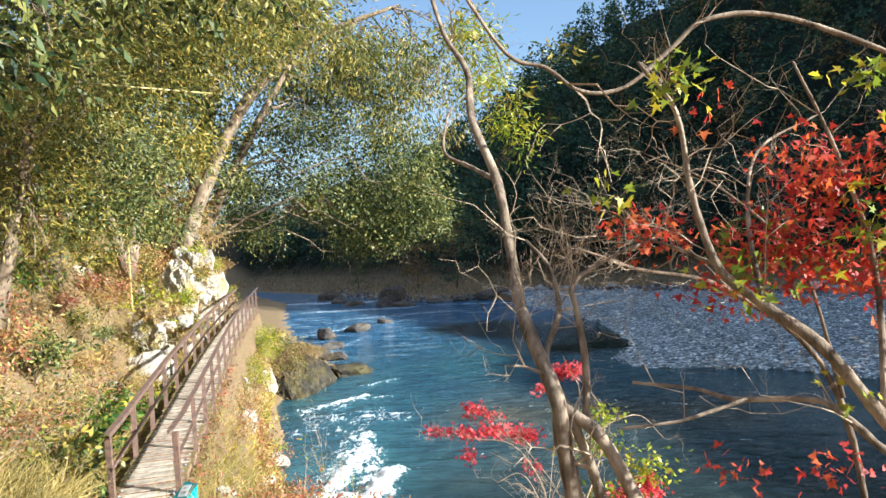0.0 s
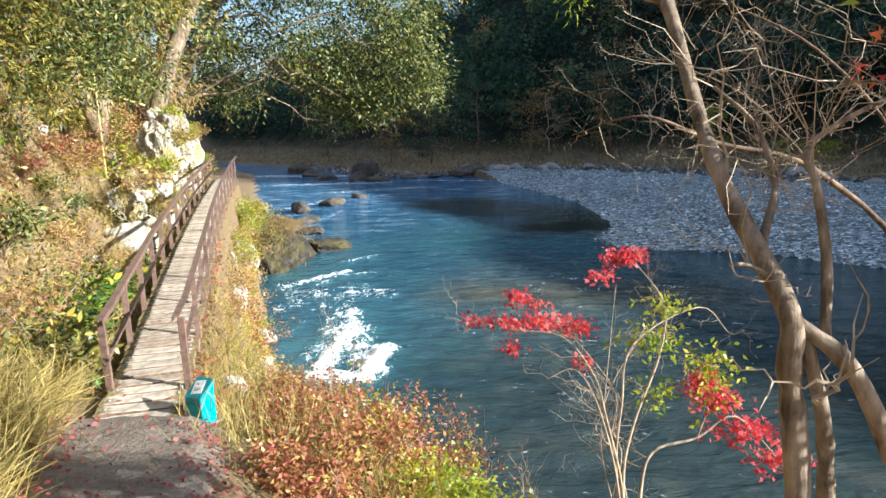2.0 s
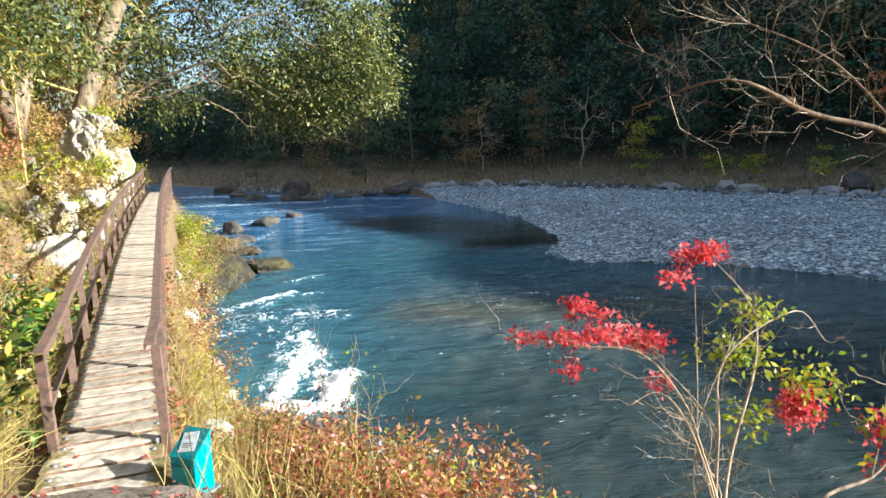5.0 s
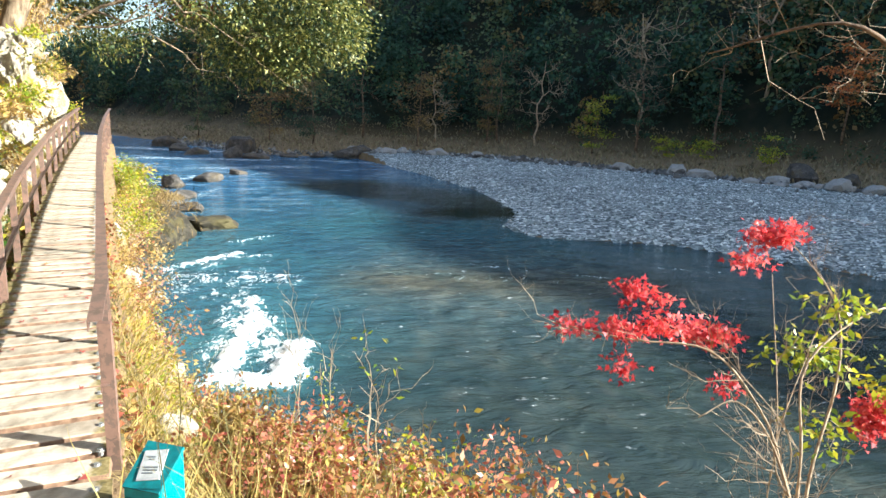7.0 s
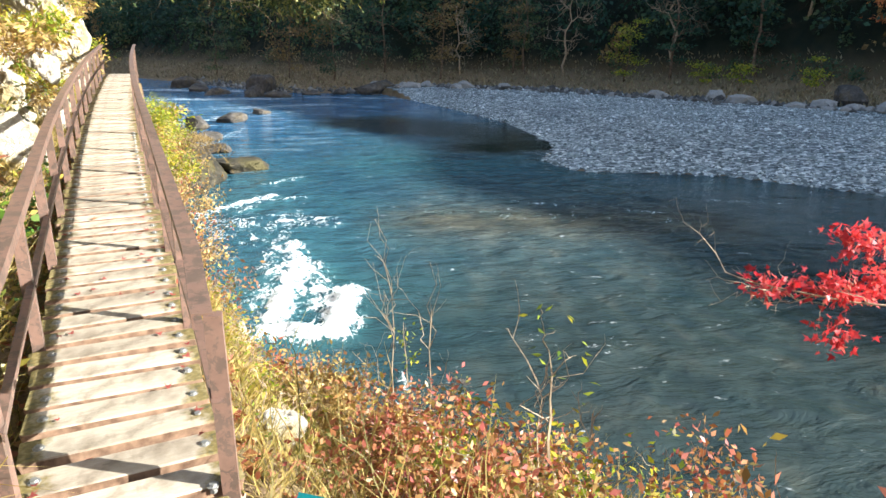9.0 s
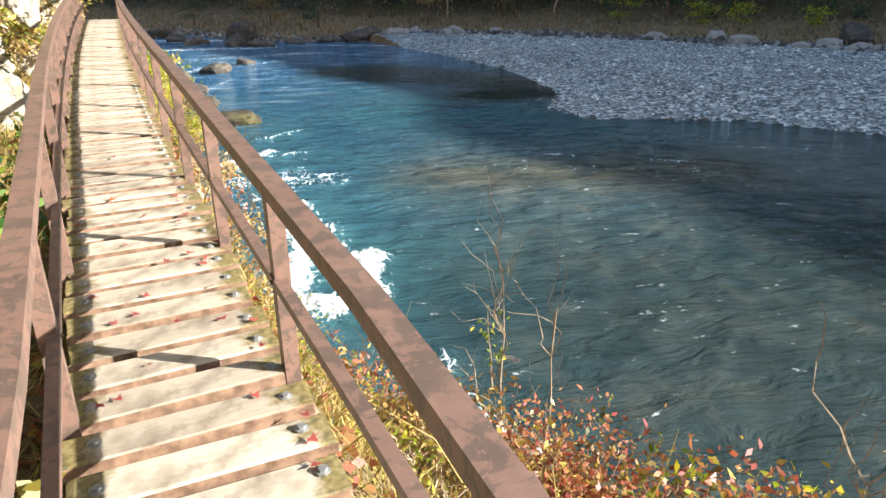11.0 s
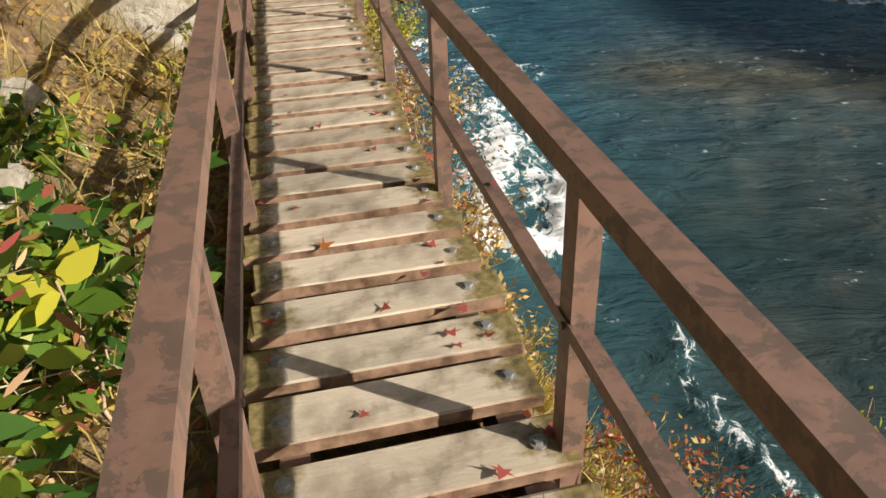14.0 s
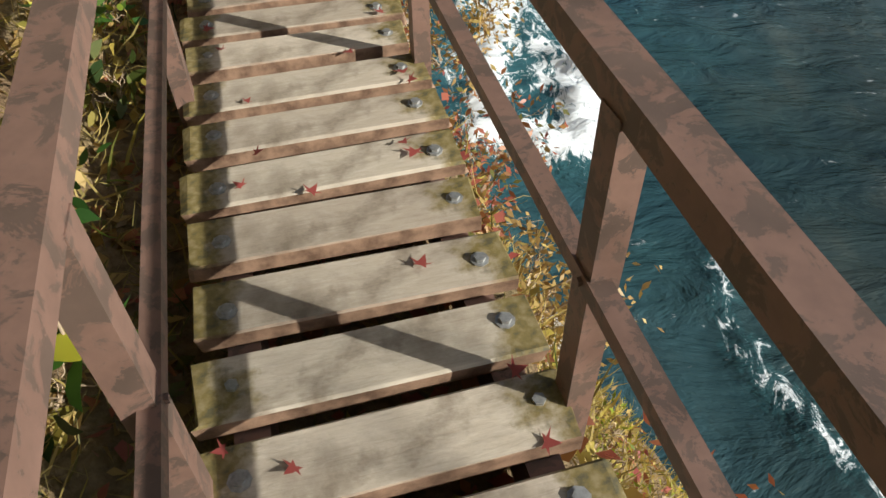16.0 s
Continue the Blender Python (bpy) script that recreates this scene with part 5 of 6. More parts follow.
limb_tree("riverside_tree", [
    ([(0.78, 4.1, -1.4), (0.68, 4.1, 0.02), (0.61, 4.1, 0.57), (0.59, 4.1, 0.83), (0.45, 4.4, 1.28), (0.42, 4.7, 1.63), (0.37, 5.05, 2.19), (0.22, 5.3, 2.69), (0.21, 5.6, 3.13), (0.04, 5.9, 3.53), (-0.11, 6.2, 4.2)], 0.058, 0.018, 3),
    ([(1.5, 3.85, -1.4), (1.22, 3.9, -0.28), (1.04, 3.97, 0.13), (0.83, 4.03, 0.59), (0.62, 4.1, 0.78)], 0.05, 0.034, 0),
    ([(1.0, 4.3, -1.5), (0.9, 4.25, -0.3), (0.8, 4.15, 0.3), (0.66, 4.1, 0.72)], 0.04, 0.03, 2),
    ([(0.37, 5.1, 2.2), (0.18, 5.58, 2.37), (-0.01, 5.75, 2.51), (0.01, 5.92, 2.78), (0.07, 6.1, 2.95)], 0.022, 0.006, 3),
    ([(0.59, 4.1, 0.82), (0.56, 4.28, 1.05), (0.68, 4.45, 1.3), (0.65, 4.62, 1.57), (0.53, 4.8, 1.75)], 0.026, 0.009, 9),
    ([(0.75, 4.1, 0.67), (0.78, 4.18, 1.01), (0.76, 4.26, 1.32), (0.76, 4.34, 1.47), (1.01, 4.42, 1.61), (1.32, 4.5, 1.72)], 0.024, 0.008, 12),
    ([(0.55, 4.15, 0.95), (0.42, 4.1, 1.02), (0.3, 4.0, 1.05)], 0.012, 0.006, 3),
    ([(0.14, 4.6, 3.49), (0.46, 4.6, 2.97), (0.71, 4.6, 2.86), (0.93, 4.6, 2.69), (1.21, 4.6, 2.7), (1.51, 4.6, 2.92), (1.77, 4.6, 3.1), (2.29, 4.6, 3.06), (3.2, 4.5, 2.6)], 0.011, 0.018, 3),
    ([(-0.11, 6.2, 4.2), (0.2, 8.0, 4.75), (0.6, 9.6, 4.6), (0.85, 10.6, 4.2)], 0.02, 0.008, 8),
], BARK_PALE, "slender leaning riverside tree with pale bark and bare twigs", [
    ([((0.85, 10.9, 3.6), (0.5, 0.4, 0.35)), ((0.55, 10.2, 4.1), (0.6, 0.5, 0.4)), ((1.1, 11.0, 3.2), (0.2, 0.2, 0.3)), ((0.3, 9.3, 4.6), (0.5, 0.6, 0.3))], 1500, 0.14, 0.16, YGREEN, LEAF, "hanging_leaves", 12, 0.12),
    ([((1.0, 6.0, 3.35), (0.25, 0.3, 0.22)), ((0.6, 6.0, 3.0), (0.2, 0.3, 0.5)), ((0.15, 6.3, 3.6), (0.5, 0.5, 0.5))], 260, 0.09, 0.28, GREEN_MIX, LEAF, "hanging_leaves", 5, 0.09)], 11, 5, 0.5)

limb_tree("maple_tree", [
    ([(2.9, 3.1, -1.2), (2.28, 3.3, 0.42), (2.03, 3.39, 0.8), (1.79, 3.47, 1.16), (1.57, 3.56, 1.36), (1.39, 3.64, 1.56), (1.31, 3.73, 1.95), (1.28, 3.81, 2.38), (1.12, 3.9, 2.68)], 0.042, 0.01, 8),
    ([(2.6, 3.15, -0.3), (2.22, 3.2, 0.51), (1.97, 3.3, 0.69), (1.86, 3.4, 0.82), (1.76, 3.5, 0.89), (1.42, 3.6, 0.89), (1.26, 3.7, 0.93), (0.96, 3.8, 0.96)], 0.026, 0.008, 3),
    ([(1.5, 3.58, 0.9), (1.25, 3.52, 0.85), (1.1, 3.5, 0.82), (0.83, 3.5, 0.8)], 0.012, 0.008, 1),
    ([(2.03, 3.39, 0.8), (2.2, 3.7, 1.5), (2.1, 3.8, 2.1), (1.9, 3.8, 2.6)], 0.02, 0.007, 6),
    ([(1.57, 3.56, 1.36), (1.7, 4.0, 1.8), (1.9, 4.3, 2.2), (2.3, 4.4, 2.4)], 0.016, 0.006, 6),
    # limbs out of view, added to carry the crown that shades the path
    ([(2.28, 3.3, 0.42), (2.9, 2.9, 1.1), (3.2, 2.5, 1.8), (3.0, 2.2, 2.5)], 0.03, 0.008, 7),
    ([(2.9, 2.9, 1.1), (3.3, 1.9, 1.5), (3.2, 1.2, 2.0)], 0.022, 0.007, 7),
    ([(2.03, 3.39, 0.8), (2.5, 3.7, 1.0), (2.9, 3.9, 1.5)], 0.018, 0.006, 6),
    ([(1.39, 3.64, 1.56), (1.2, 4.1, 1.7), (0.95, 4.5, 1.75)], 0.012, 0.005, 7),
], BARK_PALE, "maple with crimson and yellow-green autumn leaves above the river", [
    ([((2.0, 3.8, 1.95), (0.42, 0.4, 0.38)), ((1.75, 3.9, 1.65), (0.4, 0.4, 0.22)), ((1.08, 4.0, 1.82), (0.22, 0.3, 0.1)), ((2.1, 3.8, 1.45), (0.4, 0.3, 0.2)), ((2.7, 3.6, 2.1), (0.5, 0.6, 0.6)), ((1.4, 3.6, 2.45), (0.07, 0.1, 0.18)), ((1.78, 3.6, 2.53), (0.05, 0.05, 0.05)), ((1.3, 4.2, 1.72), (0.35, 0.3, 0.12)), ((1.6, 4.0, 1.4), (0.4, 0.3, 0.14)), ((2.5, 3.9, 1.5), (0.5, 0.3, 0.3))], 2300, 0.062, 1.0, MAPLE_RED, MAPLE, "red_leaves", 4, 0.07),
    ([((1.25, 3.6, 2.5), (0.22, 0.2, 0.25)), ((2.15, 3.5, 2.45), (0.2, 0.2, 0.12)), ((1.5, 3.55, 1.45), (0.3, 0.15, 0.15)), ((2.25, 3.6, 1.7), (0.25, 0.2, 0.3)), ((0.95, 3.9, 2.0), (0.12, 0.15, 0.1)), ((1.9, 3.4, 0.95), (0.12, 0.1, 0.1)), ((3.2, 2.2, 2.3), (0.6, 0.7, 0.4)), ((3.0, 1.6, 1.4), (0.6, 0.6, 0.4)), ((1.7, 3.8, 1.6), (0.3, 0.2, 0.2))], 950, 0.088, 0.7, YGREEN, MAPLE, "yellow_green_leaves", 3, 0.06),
    # unseen outer crown, added to throw dappled shade on the path
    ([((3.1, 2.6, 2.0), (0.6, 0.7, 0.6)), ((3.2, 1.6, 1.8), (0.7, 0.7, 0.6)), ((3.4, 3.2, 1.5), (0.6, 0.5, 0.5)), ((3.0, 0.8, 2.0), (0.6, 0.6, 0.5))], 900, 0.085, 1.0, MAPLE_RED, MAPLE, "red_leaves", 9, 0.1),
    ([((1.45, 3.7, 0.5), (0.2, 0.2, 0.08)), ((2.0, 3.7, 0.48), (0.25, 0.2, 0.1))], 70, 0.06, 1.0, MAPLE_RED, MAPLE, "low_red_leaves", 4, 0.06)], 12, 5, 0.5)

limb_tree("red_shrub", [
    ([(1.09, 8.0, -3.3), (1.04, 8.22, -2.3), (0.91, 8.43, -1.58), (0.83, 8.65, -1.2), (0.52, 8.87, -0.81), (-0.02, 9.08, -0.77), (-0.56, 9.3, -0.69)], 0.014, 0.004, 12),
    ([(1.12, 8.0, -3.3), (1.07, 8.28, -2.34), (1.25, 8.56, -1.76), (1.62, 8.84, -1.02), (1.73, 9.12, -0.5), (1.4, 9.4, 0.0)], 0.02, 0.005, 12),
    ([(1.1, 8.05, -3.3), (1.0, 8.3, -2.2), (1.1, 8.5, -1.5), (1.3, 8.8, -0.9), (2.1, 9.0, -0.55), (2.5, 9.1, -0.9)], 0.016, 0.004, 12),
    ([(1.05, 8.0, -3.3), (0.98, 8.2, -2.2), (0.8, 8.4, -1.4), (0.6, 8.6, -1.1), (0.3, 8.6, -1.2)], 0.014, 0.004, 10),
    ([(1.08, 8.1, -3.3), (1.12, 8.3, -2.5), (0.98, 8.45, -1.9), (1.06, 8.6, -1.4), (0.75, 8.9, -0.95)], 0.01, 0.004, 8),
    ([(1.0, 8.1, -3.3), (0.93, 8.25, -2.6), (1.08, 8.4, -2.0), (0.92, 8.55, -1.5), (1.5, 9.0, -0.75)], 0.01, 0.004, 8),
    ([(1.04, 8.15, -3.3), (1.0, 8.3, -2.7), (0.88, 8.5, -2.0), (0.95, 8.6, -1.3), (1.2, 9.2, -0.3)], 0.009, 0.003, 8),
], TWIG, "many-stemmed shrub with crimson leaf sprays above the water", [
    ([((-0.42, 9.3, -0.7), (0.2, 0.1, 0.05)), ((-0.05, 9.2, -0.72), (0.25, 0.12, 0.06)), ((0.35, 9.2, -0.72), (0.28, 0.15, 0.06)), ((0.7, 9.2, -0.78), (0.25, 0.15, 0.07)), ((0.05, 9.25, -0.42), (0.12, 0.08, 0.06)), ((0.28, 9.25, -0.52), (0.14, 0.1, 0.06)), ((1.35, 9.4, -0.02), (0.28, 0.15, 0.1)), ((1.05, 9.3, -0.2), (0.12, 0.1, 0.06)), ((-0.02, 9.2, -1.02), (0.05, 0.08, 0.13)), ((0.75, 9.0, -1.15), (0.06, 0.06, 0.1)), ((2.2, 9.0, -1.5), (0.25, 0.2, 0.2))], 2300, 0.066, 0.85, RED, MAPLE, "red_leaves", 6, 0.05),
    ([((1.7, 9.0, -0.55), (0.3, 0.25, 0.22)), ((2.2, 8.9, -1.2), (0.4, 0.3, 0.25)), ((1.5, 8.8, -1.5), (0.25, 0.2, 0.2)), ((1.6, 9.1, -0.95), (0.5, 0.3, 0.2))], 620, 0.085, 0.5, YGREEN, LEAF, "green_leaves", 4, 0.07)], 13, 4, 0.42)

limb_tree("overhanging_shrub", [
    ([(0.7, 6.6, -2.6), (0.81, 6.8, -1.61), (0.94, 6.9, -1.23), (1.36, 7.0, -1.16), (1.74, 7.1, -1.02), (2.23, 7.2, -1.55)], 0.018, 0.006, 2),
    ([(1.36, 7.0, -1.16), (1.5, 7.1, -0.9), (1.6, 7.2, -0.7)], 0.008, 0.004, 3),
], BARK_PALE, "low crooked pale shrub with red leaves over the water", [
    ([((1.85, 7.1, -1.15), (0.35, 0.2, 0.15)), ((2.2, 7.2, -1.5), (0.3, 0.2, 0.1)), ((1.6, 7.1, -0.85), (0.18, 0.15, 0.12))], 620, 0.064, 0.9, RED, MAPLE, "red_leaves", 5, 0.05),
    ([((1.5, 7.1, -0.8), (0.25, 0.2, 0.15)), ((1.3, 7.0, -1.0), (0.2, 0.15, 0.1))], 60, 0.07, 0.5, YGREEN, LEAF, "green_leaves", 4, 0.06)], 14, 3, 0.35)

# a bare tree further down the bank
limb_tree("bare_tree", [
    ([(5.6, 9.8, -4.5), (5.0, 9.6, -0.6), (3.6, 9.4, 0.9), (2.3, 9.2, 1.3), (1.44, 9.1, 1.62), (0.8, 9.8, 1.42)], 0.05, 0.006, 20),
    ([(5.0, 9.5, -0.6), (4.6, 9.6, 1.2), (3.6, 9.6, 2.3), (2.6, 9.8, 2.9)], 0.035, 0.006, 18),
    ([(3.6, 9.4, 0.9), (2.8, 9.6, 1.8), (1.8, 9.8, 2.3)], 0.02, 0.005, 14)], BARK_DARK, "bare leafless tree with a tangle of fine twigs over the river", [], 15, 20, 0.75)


# ---- trees of the left bank ----
def bank_tree(name, trunks, blobs, leafm, n, leaf, wide, label, seed, bark=BARK_MID, per=9, spread=0.22, boughs=14, shell=0.45, droop=0.9):
    rng = np.random.default_rng(seed)
    root = empty(name, trunks[0][0][0])
    tagged(root, label, "tree")
    for pts, r0, r1 in trunks:
        q = spline(pts, 6)
        bd = Build()
        bd.tube(q, [r * (1 + 0.07 * rng.normal()) for r in taper(len(q), r0, r1)], 10)
        part("trunk", bd, bark, root, smooth=True)
    hubs = [np.array(q) for pts, _, _ in trunks for q in spline(pts, 4)[4:]]
    ends = in_blobs(blobs, boughs, rng, 0.3)
    for e in ends:
        h = min(hubs, key=lambda u: np.linalg.norm(u - e) + 0.6 * max(0, u[2] - e[2]))
        ln = np.linalg.norm(e - h)
        q = wobble(h, e, 8, ln * 0.05, rng)
        q = [u + np.array((0, 0, 0.14 * ln * math.sin(math.pi * i / 8))) for i, u in enumerate(q)]
        bd = Build()
        bd.tube(q, taper(9, 0.02 + 0.005 * ln, 0.006), 6, False)
        twigs_from(bd, q, 0.01, 5, 0.16 * ln + 0.4, rng, 2, 0.0)
        part("bough", bd, bark, root, smooth=True)
    c = in_blobs(blobs, n // (3 * per), rng, shell)
    P, D = sprays(c, 3 * per, 1.3 * spread, rng, droop)
    part("crown", leaves("crown", P, D, leaf * rng.uniform(0.6, 1.3, len(P)), wide, leafm, rng), leafm, root)
    return root


bank_tree("evergreen_oak", [([(-9.9, 24.4, 0.8), (-9.7, 24.5, 2.4), (-9.5, 24.6, 4.2), (-9.2, 24.8, 6.5), (-8.6, 25.2, 9.5), (-8.0, 25.6, 13)], 0.55, 0.16), ([(-9.5, 24.5, 2.6), (-8.5, 24.9, 4.6), (-7.4, 25.4, 6.8), (-6.2, 26, 9.0)], 0.26, 0.09)],
          [((-4.2, 28.6, 7.2), (2.6, 2.4, 2.0)), ((-2.3, 29, 5.2), (1.7, 2.0, 1.8)), ((-5.2, 29, 4.2), (1.9, 2.2, 1.5)), ((-3.2, 29.5, 2.9), (1.8, 1.8, 1.0)), ((-1.3, 29, 3.6), (0.8, 1.3, 1.0)), ((-6.2, 28, 9.6), (3.2, 2.6, 2.2)), ((-8.6, 25.5, 12), (3.6, 3, 2.5)), ((-6.6, 26, 6.4), (1.4, 1.6, 1.2)), ((-2.6, 28, 9.2), (2.2, 2.2, 1.6)), ((-4.4, 30, 2.3), (1.9, 1.5, 0.9)), ((-1.7, 29, 2.9), (1.2, 1.2, 0.8)), ((-7.2, 27, 4.8), (1.2, 1.4, 0.9)), ((-8.3, 27.5, 3.0), (1.3, 1.2, 0.9)), ((-8.8, 23.6, 6.6), (1.5, 1.5, 1.3)), ((-7.9, 24, 4.4), (0.8, 0.9, 0.7)), ((-9.9, 31, 4.4), (1.7, 1.4, 1.5)), ((-10.6, 30, 6.4), (1.6, 1.4, 1.4)), ((-12.9, 29, 4.4), (1.8, 1.4, 2.0))],
          GREEN_DARK, 84000, 0.16, 0.4, "large evergreen tree leaning from the cliff over the river", 21, per=12, spread=0.25, boughs=26)
bank_tree("hanging_willow_oak", [([(-9.2, 21.5, 1.2), (-8.3, 22, 4), (-6.8, 22.5, 7), (-4.5, 23, 9), (-2, 23.5, 10)], 0.28, 0.06)],
          [((-2.2, 23.2, 7.6), (1.8, 1.8, 2.2)), ((-0.6, 23.5, 6.6), (1.1, 1.3, 2.0)), ((-4.5, 22.5, 8.5), (2.2, 2, 1.6)), ((0.4, 23.5, 8.2), (1.2, 1.3, 1.8))],
          GREEN_MIX, 6500, 0.2, 0.24, "tree with drooping olive-yellow foliage over the river", 22, per=8, spread=0.3, boughs=14, droop=1.8)
bank_tree("leaning_bank_tree", [([(-8.2, 16.5, 1.5), (-7.6, 16.8, 4), (-6.6, 17, 6.5), (-5.4, 17.5, 8.5)], 0.2, 0.05), ([(-8.0, 16.2, 1.6), (-8.2, 15.5, 4), (-7.8, 15, 7)], 0.15, 0.05)],
          [((-5.8, 16.5, 7.2), (2.2, 2.2, 1.5)), ((-7.6, 15.5, 6.0), (2.2, 2.2, 1.7)), ((-4.2, 17, 8.4), (1.9, 1.8, 1.3)), ((-8.8, 16, 3.8), (1.4, 1.6, 1.2)), ((-6.4, 16, 4.4), (0.9, 1.2, 0.6))],
          GREEN_MIX, 36000, 0.14, 0.3, "leaning tree with olive-yellow leaves on the bank", 23, per=9, spread=0.24, boughs=18)
bank_tree("near_bank_tree", [([(-6.6, 9.6, 1.0), (-6.2, 9.8, 3.2), (-5.6, 9.6, 5), (-4.6, 9.4, 6.2)], 0.11, 0.03)],
          [((-5.2, 9.5, 4.6), (1.6, 1.8, 0.9)), ((-4.0, 9.8, 5.2), (1.3, 1.3, 0.6)), ((-6.6, 9.4, 3.4), (1.5, 1.8, 1.0)), ((-3.0, 10, 5.3), (0.8, 1.0, 0.5)), ((-6.2, 10.4, 2.2), (0.9, 1.2, 0.7))],
          GREEN_MIX, 26000, 0.1, 0.22, "slender tree with fine yellow-green leaves above the path", 24, per=9, spread=0.2, boughs=16)
bank_tree("small_evergreen", [([(-7.6, 12.6, 1.6), (-7.2, 12.8, 3.6), (-6.6, 12.6, 5.6)], 0.1, 0.03)],
          [((-6.6, 12.4, 3.6), (1.5, 1.6, 0.9)), ((-7.4, 12.8, 5.2), (1.7, 1.6, 1.1)), ((-5.8, 12.6, 2.6), (0.8, 1.1, 0.5))],
          GREEN_DARK, 17000, 0.1, 0.34, "small evergreen tree with dark green leaves on the bank", 25, per=8, spread=0.2, boughs=16)
bank_tree("overhead_branch_tree", [([(-4.8, 4.2, 1.2), (-4.4, 5, 3.4), (-3.4, 6, 4.6), (-2.2, 7, 5.0)], 0.09, 0.02)],
          [((-3.0, 6.8, 4.7), (1.2, 1.2, 0.5)), ((-4.4, 6.0, 4.0), (1.2, 1.4, 0.7)), ((-1.9, 7.6, 4.9), (0.6, 0.8, 0.3))],
          GREEN_DARK, 5200, 0.14, 0.35, "branch with dark green leaves over the path", 26, per=8, spread=0.16, boughs=10)
bank_tree("green_bank_tree", [([(-10.6, 20, 4.0), (-10.2, 20.2, 7), (-9.6, 20.2, 10)], 0.2, 0.06)],
          [((-9.4, 19.5, 7.8), (2.4, 2.2, 1.8)), ((-10.5, 18, 6.0), (2.2, 2.2, 1.8)), ((-8.2, 20.5, 10.5), (2.6, 2.4, 1.8))],
          GREEN_DARK, 20000, 0.22, 0.36, "green leafy tree high on the steep bank", 27, per=9, spread=0.25, boughs=14)
bank_tree("vine_tree", [([(-10.4, 22.6, 1.6), (-10.2, 22.7, 3.4), (-9.8, 22.9, 5.2)], 0.12, 0.03)],
          [((-9.5, 22.9, 3.7), (1.0, 0.7, 0.8)), ((-10.5, 22.6, 4.4), (1.1, 0.8, 1.1)), ((-9.0, 23.2, 2.7), (0.8, 0.6, 0.5)), ((-9.3, 22.9, 5.6), (1.2, 0.8, 0.9))],
          GOLD, 9000, 0.14, 0.2, "golden hanging vines and dry leaves round the cliff-top trunks", 29, per=8, spread=0.2, boughs=12, droop=1.6)
bank_tree("red_leaf_creeper", [([(-9.62, 24.52, 3.2), (-9.2, 26.0, 4.3), (-8.4, 27.8, 4.5), (-7.2, 29.0, 4.1)], 0.05, 0.015)], [((-6.6, 29.4, 3.9), (1.3, 0.8, 0.35))], RUST, 1100, 0.12, 0.45, "creeper with dull red leaves hanging from the evergreen tree", 28, per=8, spread=0.16, boughs=5)


def bamboo(a, b, r, label):
    bd = Build()
    q = spline([a, [(a[i] + b[i]) / 2 + (0.06 if i == 2 else 0) for i in range(3)], b], 8)
    rad = [r * (1.18 if i % 4 == 0 else 1.0) * (1 - 0.4 * i / len(q)) for i in range(len(q))]
    bd.tube(q, rad, 7)
    tagged(new("bamboo_pole", bd.mesh("bamboo_pole", BAMBOO, True)), label, "bamboo pole", "bamboo poles")


bamboo((-6.4, 5.4, 3.6), (-3.09, 9.0, 3.94), 0.018, "yellow bamboo cane leaning across the foliage")
bamboo((-7.73, 15.77, 0.7), (-7.75, 15.8, 3.9), 0.022, "upright dry yellow bamboo cane on the bank")
bamboo((-7.9, 14.0, 2.6), (-6.2, 14.4, 2.1), 0.03, "broken pale bamboo cane lying in the shrubs")


# fallen leaves on the boards and the path
rng1 = np.random.default_rng(51)


def flat_leaf(size, material):
    """A maple leaf that lies on its back, with its points curled up."""
    V = (MAPLE - np.array((0.4, 0, 0))) * size
    V[:, 2] = 0.35 * size * (np.hypot(V[:, 0], V[:, 1]) / size) ** 2 * (1 + 0.6 * np.sin(np.arange(12) * 2.1))
    return mesh_np("fallen_leaf", V, np.arange(12)[None], material)


maple_me, orange_me = flat_leaf(0.048, WITHER), flat_leaf(0.085, ORANGE)
for i in range(64):
    s = -0.4 + 7.5 * rng1.random() ** 1.1
    off = float(np.clip((1 if rng1.random() < 0.45 else -1) * (0.36 - abs(rng1.normal()) * 0.16), -0.38, 0.38))
    ob = new("fallen_leaf", maple_me)
    ob.matrix_basis = bridge_pose(s, off, 0.012) @ pose(0, 0, 0, rng1.normal() * 8, rng1.normal() * 8, rng1.random() * 360) @ Matrix.Scale(0.7 + 0.6 * rng1.random(), 4)
    tagged(ob, "curled red maple leaf lying on the boards", "leaf", "fallen leaves")
for k, (x, y) in enumerate([(-5.137, 12.08), (-4.399, 10.887), (-5.584, 13.227), (-5.299, 12.373), (-5.126, 13.427), (-4.066, 9.98)]):
    ob = new("fallen_leaf", orange_me if k == 0 else maple_me)
    ob.matrix_basis = pose(x, y, float(deck_z(y)) + 0.014, 4, -5, 70 * k + 20)
    tagged(ob, "orange maple leaf lying on the boards" if k == 0 else "curled red maple leaf lying on the boards", "leaf", "fallen leaves")
ob = new("fallen_leaf", maple_me)
ob.matrix_basis = bridge_pose(3.72, 0.395, 0.412) @ pose(0, 0, 0, 10, 20, 70)
tagged(ob, "red maple leaf caught on the middle rail", "leaf", "fallen leaves")
n = 3200
ys = rng1.uniform(8.2, 17, n)
xs = axis_x(ys) + rng1.uniform(-0.75, 0.7, n)
P = np.stack([xs, ys, ground_z(xs, ys) + 0.03], 1)
D = np.stack([rng1.normal(size=n), rng1.normal(size=n), rng1.normal(size=n) * 0.25], 1)
tagged(new("leaf_litter", leaves("leaf_litter", P, D, rng1.uniform(0.04, 0.08, n), 0.7, RUST, rng1)), "withered brown leaves on the earth below the boards", "leaf litter", kind="stuff")
n = 1800
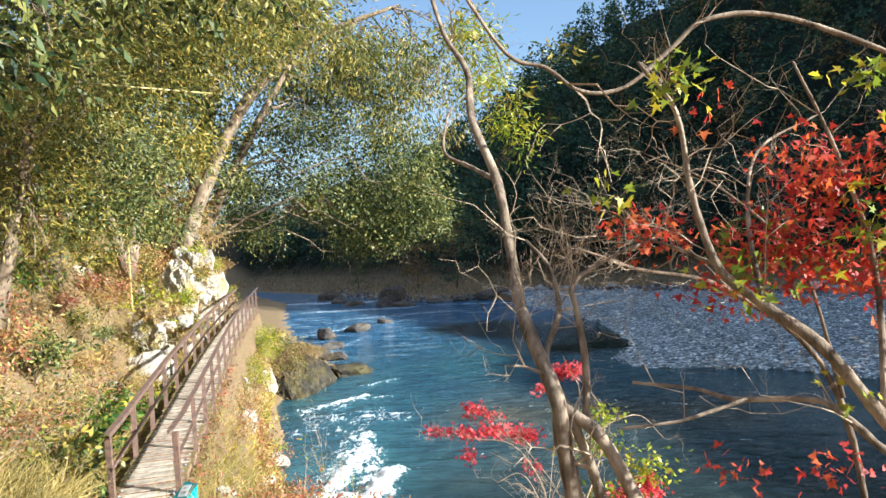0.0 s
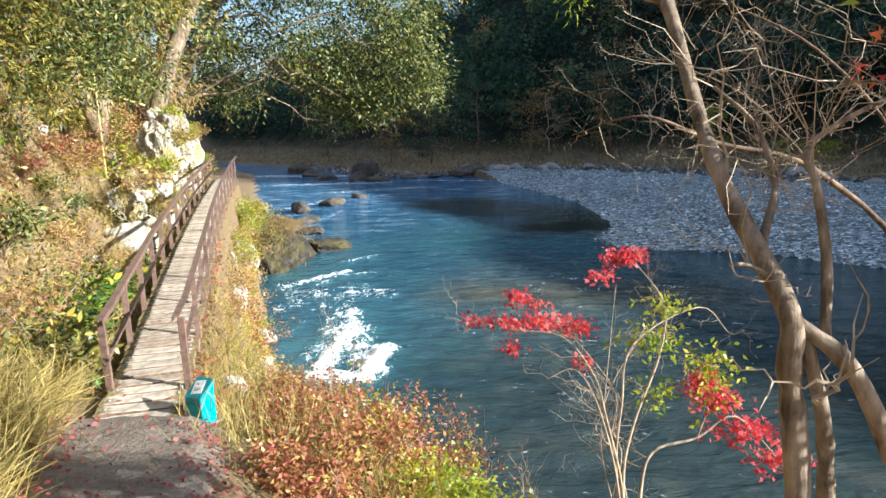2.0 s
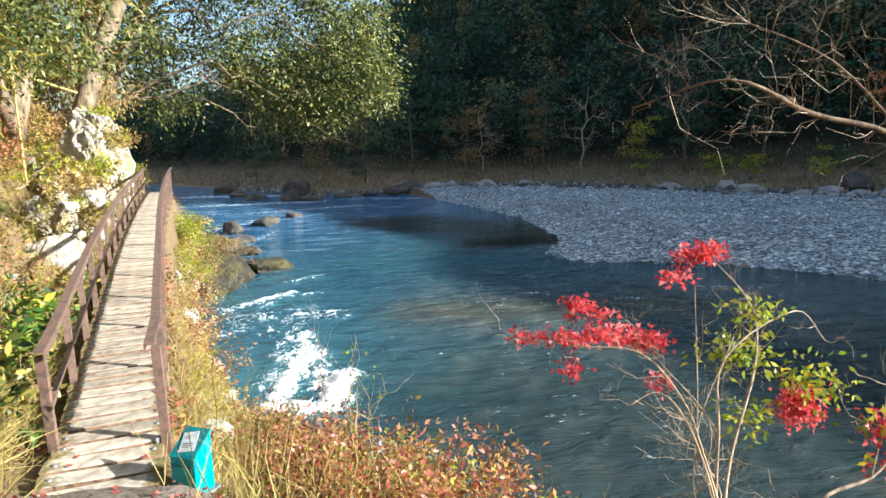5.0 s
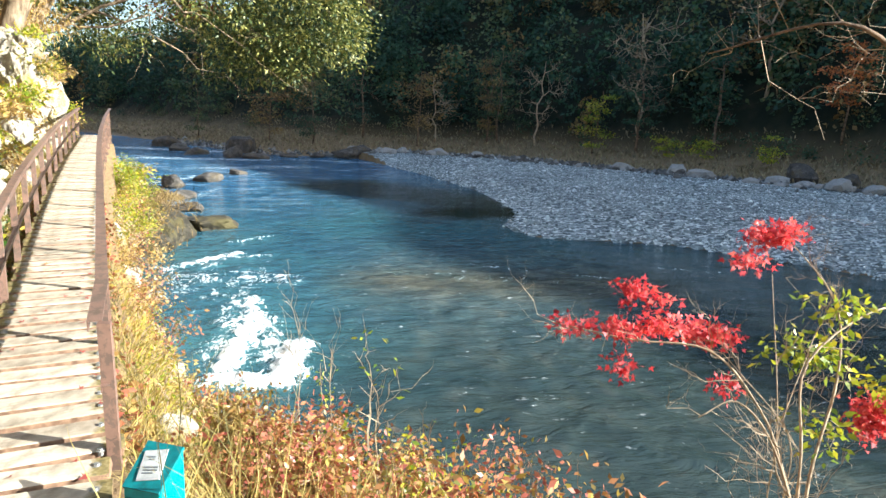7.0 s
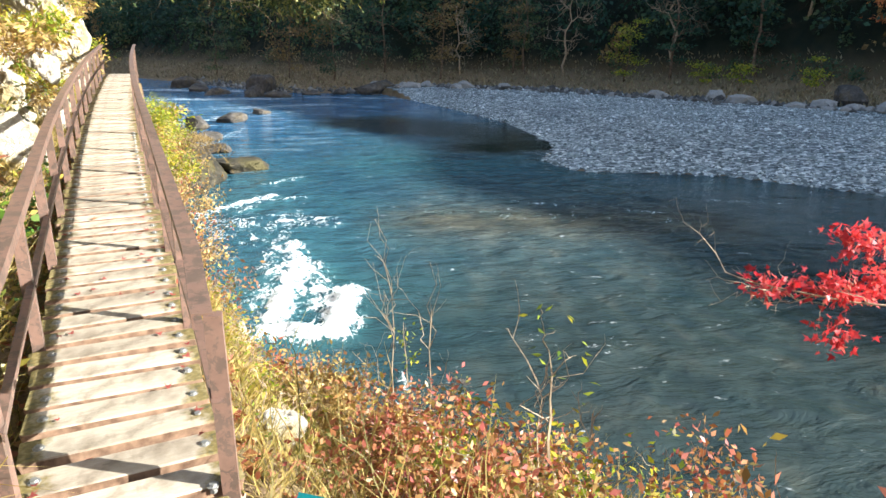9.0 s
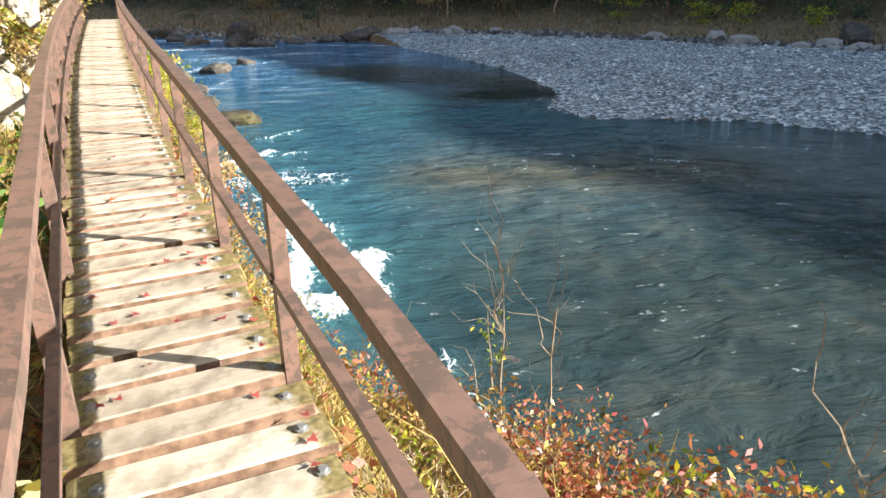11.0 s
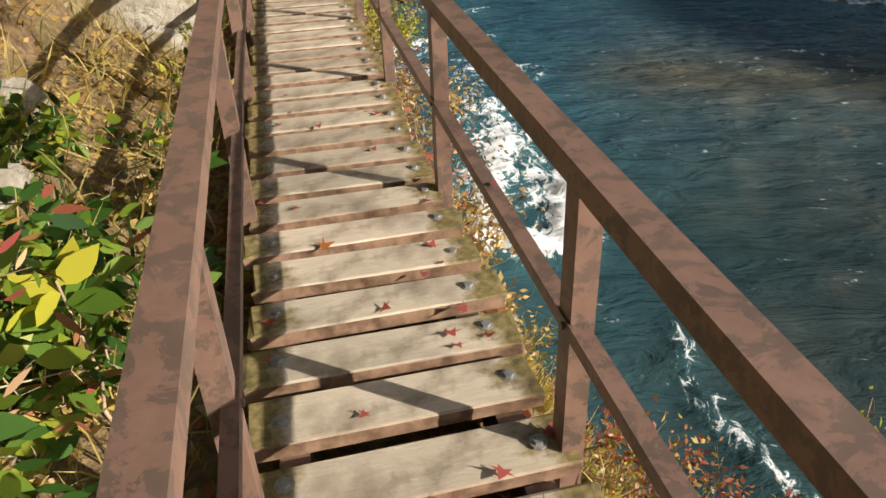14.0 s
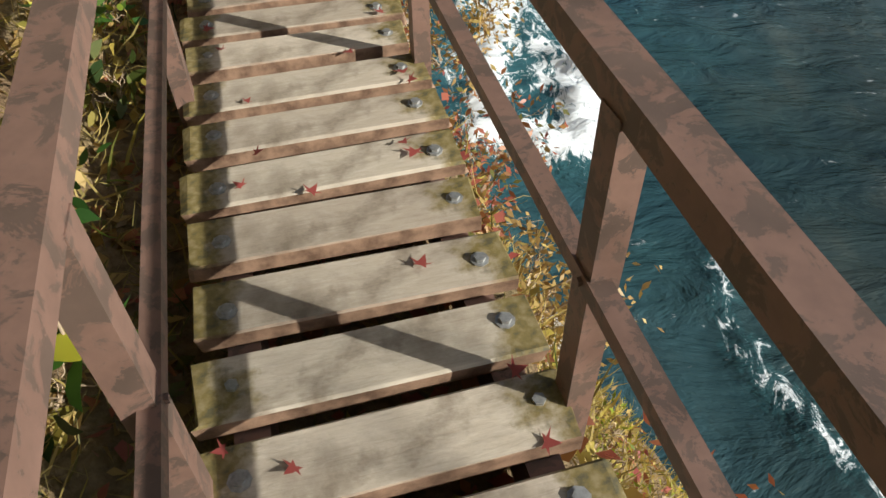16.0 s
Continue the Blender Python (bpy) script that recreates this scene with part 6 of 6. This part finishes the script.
ys = rng1.uniform(8.4, 15, n)
grass("gap_grass", axis_x(ys) + rng1.uniform(-0.6, 0.6, n), ys, 0.13, GREEN_MIX, 43, "short green grass growing under the boards", 0.8, 0.035)
n = 1500
ys = rng1.uniform(0.5, 7.35, n)
xs = axis_x(ys) + np.where(rng1.random(n) < 0.5, -1, 1) * (0.75 - np.abs(rng1.normal(size=n)) * 0.3)
P = np.stack([xs, ys, np.maximum(ground_z(xs, ys), np.where(ys > 7.6, -1.0, -9)) + 0.045], 1)
D = np.stack([rng1.normal(size=n), rng1.normal(size=n), rng1.normal(size=n) * 0.15], 1)
tagged(new("leaf_litter", leaves("leaf_litter", P, D, rng1.uniform(0.025, 0.055, n), 0.7, WITHER, rng1)), "brown and red fallen leaves on the path", "leaf litter", kind="stuff")


# ---- the far bank ----
def far_points(n, dmin, dmax, rng, azmin=-32, azmax=64, dist=330):
    a = np.radians(rng.uniform(azmin, azmax, n * 6))
    r = 40 + (dist - 40) * rng.random(n * 6) ** 0.8
    x, y = r * np.sin(a), r * np.cos(a)
    d = side_of(_far, x, y)
    ok = (d > dmin) & (d < dmax)
    return x[ok][:n], y[ok][:n]


def forest(name, n, material, seed, height, label, clump=0.7, per=120, slim=0.32, dmin=9, dmax=110):
    rng = np.random.default_rng(seed)
    x, y = far_points(n, dmin, dmax, rng)
    n = len(x)
    h = height * rng.uniform(0.65, 1.3, n)
    z = ground_z(x, y)
    K = 10
    m = per // K
    u = (np.arange(K)[None] + rng.random((n, K))) / K
    a = rng.random((n, K)) * 6.283
    w = np.sqrt(np.clip(1 - u, 0, 1)) * 0.8 + 0.2
    rad = h[:, None] * slim * w * (0.3 + 0.5 * rng.random((n, K)))
    C = np.stack([x[:, None] + rad * np.cos(a), y[:, None] + rad * np.sin(a), z[:, None] + h[:, None] * (0.1 + 0.82 * u)], 2)
    S = h[:, None] * slim * (0.35 + 0.35 * w)
    V = rng.normal(size=(n, K, m, 3))
    V /= np.linalg.norm(V, axis=3, keepdims=True)
    V[..., 2] = np.abs(V[..., 2]) * 0.75 - 0.2
    P = (C[:, :, None] + V * (S[:, :, None] * (0.65 + 0.35 * rng.random((n, K, m))))[..., None]).reshape(-1, 3)
    D = V.reshape(-1, 3) + 0.5 * rng.normal(size=P.shape)
    D[:, 2] -= 0.35
    tagged(new(name, leaves(name, P, D, clump * rng.uniform(0.5, 1.4, len(P)), 0.7, material, rng)), label, "forest", kind="stuff")


forest("conifer_forest", 700, FOREST_A, 1, 12, "dark evergreen forest on the shaded far hillside", 0.62, 230, 0.2, 16, 100)
forest("broadleaf_forest", 560, FOREST_B, 2, 9.5, "shaded olive broadleaf forest on the far hillside", 0.6, 230, 0.36, 16, 95)
forest("autumn_forest", 150, FOREST_C, 3, 7, "brown autumn trees among the far forest", 0.55, 180, 0.34, 15, 60)
forest("bank_trees", 230, FOREST_A, 6, 9, "dark trees along the foot of the far hillside", 0.5, 300, 0.34, 17, 24)
forest("bank_scrub", 480, FOREST_B, 5, 2.2, "low scrub along the foot of the far hillside", 0.28, 130, 0.6, 12, 18)
rng2 = np.random.default_rng(9)
x, y = far_points(26000, 0.8, 17, rng2, dist=200)
ok = hash_noise(x, y, 0.35) + 0.5 * hash_noise(x, y, 1.1) + 0.35 * rng2.normal(size=len(x)) > -0.6
grass("far_grass", x[ok], y[ok], 0.5, DULL_STRAW, 41, "dull straw-coloured grass along the far bank", 0.7, 0.3, None, False)


def far_tree(x, y, h, material, seed, label, slim=0.25, n=1500, leaf=0.24, tiers=9, low=0.3, lean=0.0):
    """A tree of the far bank: a forked trunk and leaves in loose flat tiers with gaps between them; with no material it is bare."""
    rng = np.random.default_rng(seed)
    z = float(ground_z(x, y))
    root = empty("far_tree", (x, y, z))
    tagged(root, label, "tree", "far bank trees")
    q = wobble((x, y, z - 0.2), (x + lean * h, y, z + h), 8, h * 0.02, rng)
    bd = Build()
    bd.tube(q, taper(9, h * 0.014, 0.03), 6)
    C, W = [], []
    for k in range(tiers):
        u = low + (0.98 - low) * (k + 0.6 * rng.random()) / tiers
        a = rng.random() * 6.283
        p = np.array(q[min(8, int(u * 8))])
        r = h * slim * (0.45 + 0.6 * math.sin(math.pi * min(1, max(0.12, (u - low) / (1.05 - low))))) * (0.6 + 0.6 * rng.random())
        e = p + np.array((math.cos(a) * r, math.sin(a) * r, h * (0.03 + 0.05 * rng.random())))
        b = wobble(p, e, 5, r * 0.08, rng)
        bd.tube(b, taper(6, h * 0.006, 0.015), 4, False)
        twigs_from(bd, b, h * 0.003, 6 if material is None else 3, r * 0.6, rng, 2, 0.12)
        C.append(e - np.array((math.cos(a), math.sin(a), 0)) * r * 0.35)
        W.append(r)
    part("trunk", bd, TWIG if material is None else BARK_DARK, root, smooth=True)
    if material is None:
        return
    pick = rng.integers(0, tiers, n)
    o = rng.normal(size=(n, 3)) * np.array(W)[pick][:, None] * np.array((0.42, 0.42, 0.13))
    D = o + rng.normal(size=(n, 3)) * 0.3
    D[:, 2] -= 0.3
    part("crown", leaves("crown", np.array(C)[pick] + o, D, leaf * rng.uniform(0.5, 1.4, n), 0.6, material, rng), material, root)


OLIVE, CONIFER, BARE = "olive broadleaf tree on the far bank", "dark conifer on the far bank", "bare pale-limbed tree on the far bank"
for i, (x, y, h, m, lab, sl, tr, lo, ln) in enumerate([
        (21.5, 97.5, 12, FOREST_C, "tall pale autumn tree hung with yellow leaves on the far bank", 0.13, 12, 0.15, 0.03),
        (31.5, 84.5, 7.5, YGREEN, "small leaning yellow-leaved tree on the far bank", 0.24, 7, 0.2, 0.12),
        (51.0, 66.8, 10.5, ORANGE, "orange-red autumn tree with flat tiers of leaves on the far bank", 0.22, 6, 0.42, 0.0),
        (12, 99, 10, FOREST_C, "grey-brown autumn tree on the far bank", 0.3, 9, 0.25, 0.05),
        (38.2, 86, 15, None, BARE, 0.28, 12, 0.35, -0.05), (27, 93, 11, None, BARE, 0.25, 9, 0.3, 0.08), (49, 77, 16, None, BARE, 0.25, 9, 0.45, 0.05), (15, 101, 9, None, BARE, 0.3, 9, 0.25, -0.05),
        (-2, 100, 9, FOREST_B, OLIVE, 0.3, 9, 0.2, 0), (23, 97, 13, FOREST_B, OLIVE, 0.25, 10, 0.25, 0), (-8, 105, 9, FOREST_C, OLIVE, 0.3, 9, 0.2, 0.06), (-20, 122, 9, FOREST_B, OLIVE, 0.3, 9, 0.2, 0),
        (36, 82, 13, FOREST_A, CONIFER, 0.2, 12, 0.2, 0), (43, 76, 14, FOREST_A, CONIFER, 0.2, 12, 0.2, 0), (5, 104, 12, FOREST_A, CONIFER, 0.22, 12, 0.2, 0),
        (37.6, 77.5, 2.6, YGREEN, "low yellow bush on the far bank", 0.6, 5, 0.2, 0), (40.3, 74.5, 2.4, YGREEN, "low yellow bush on the far bank", 0.6, 5, 0.2, 0), (42.5, 65.8, 3.2, YGREEN, "straggling yellow bush beside a boulder on the far bank", 0.35, 5, 0.25, 0.1)]):
    far_tree(x, y, h, m, 900 + i, lab, sl, 700 if h < 4 else 1500, 0.2 if h < 8 else 0.26, tr, lo, ln)
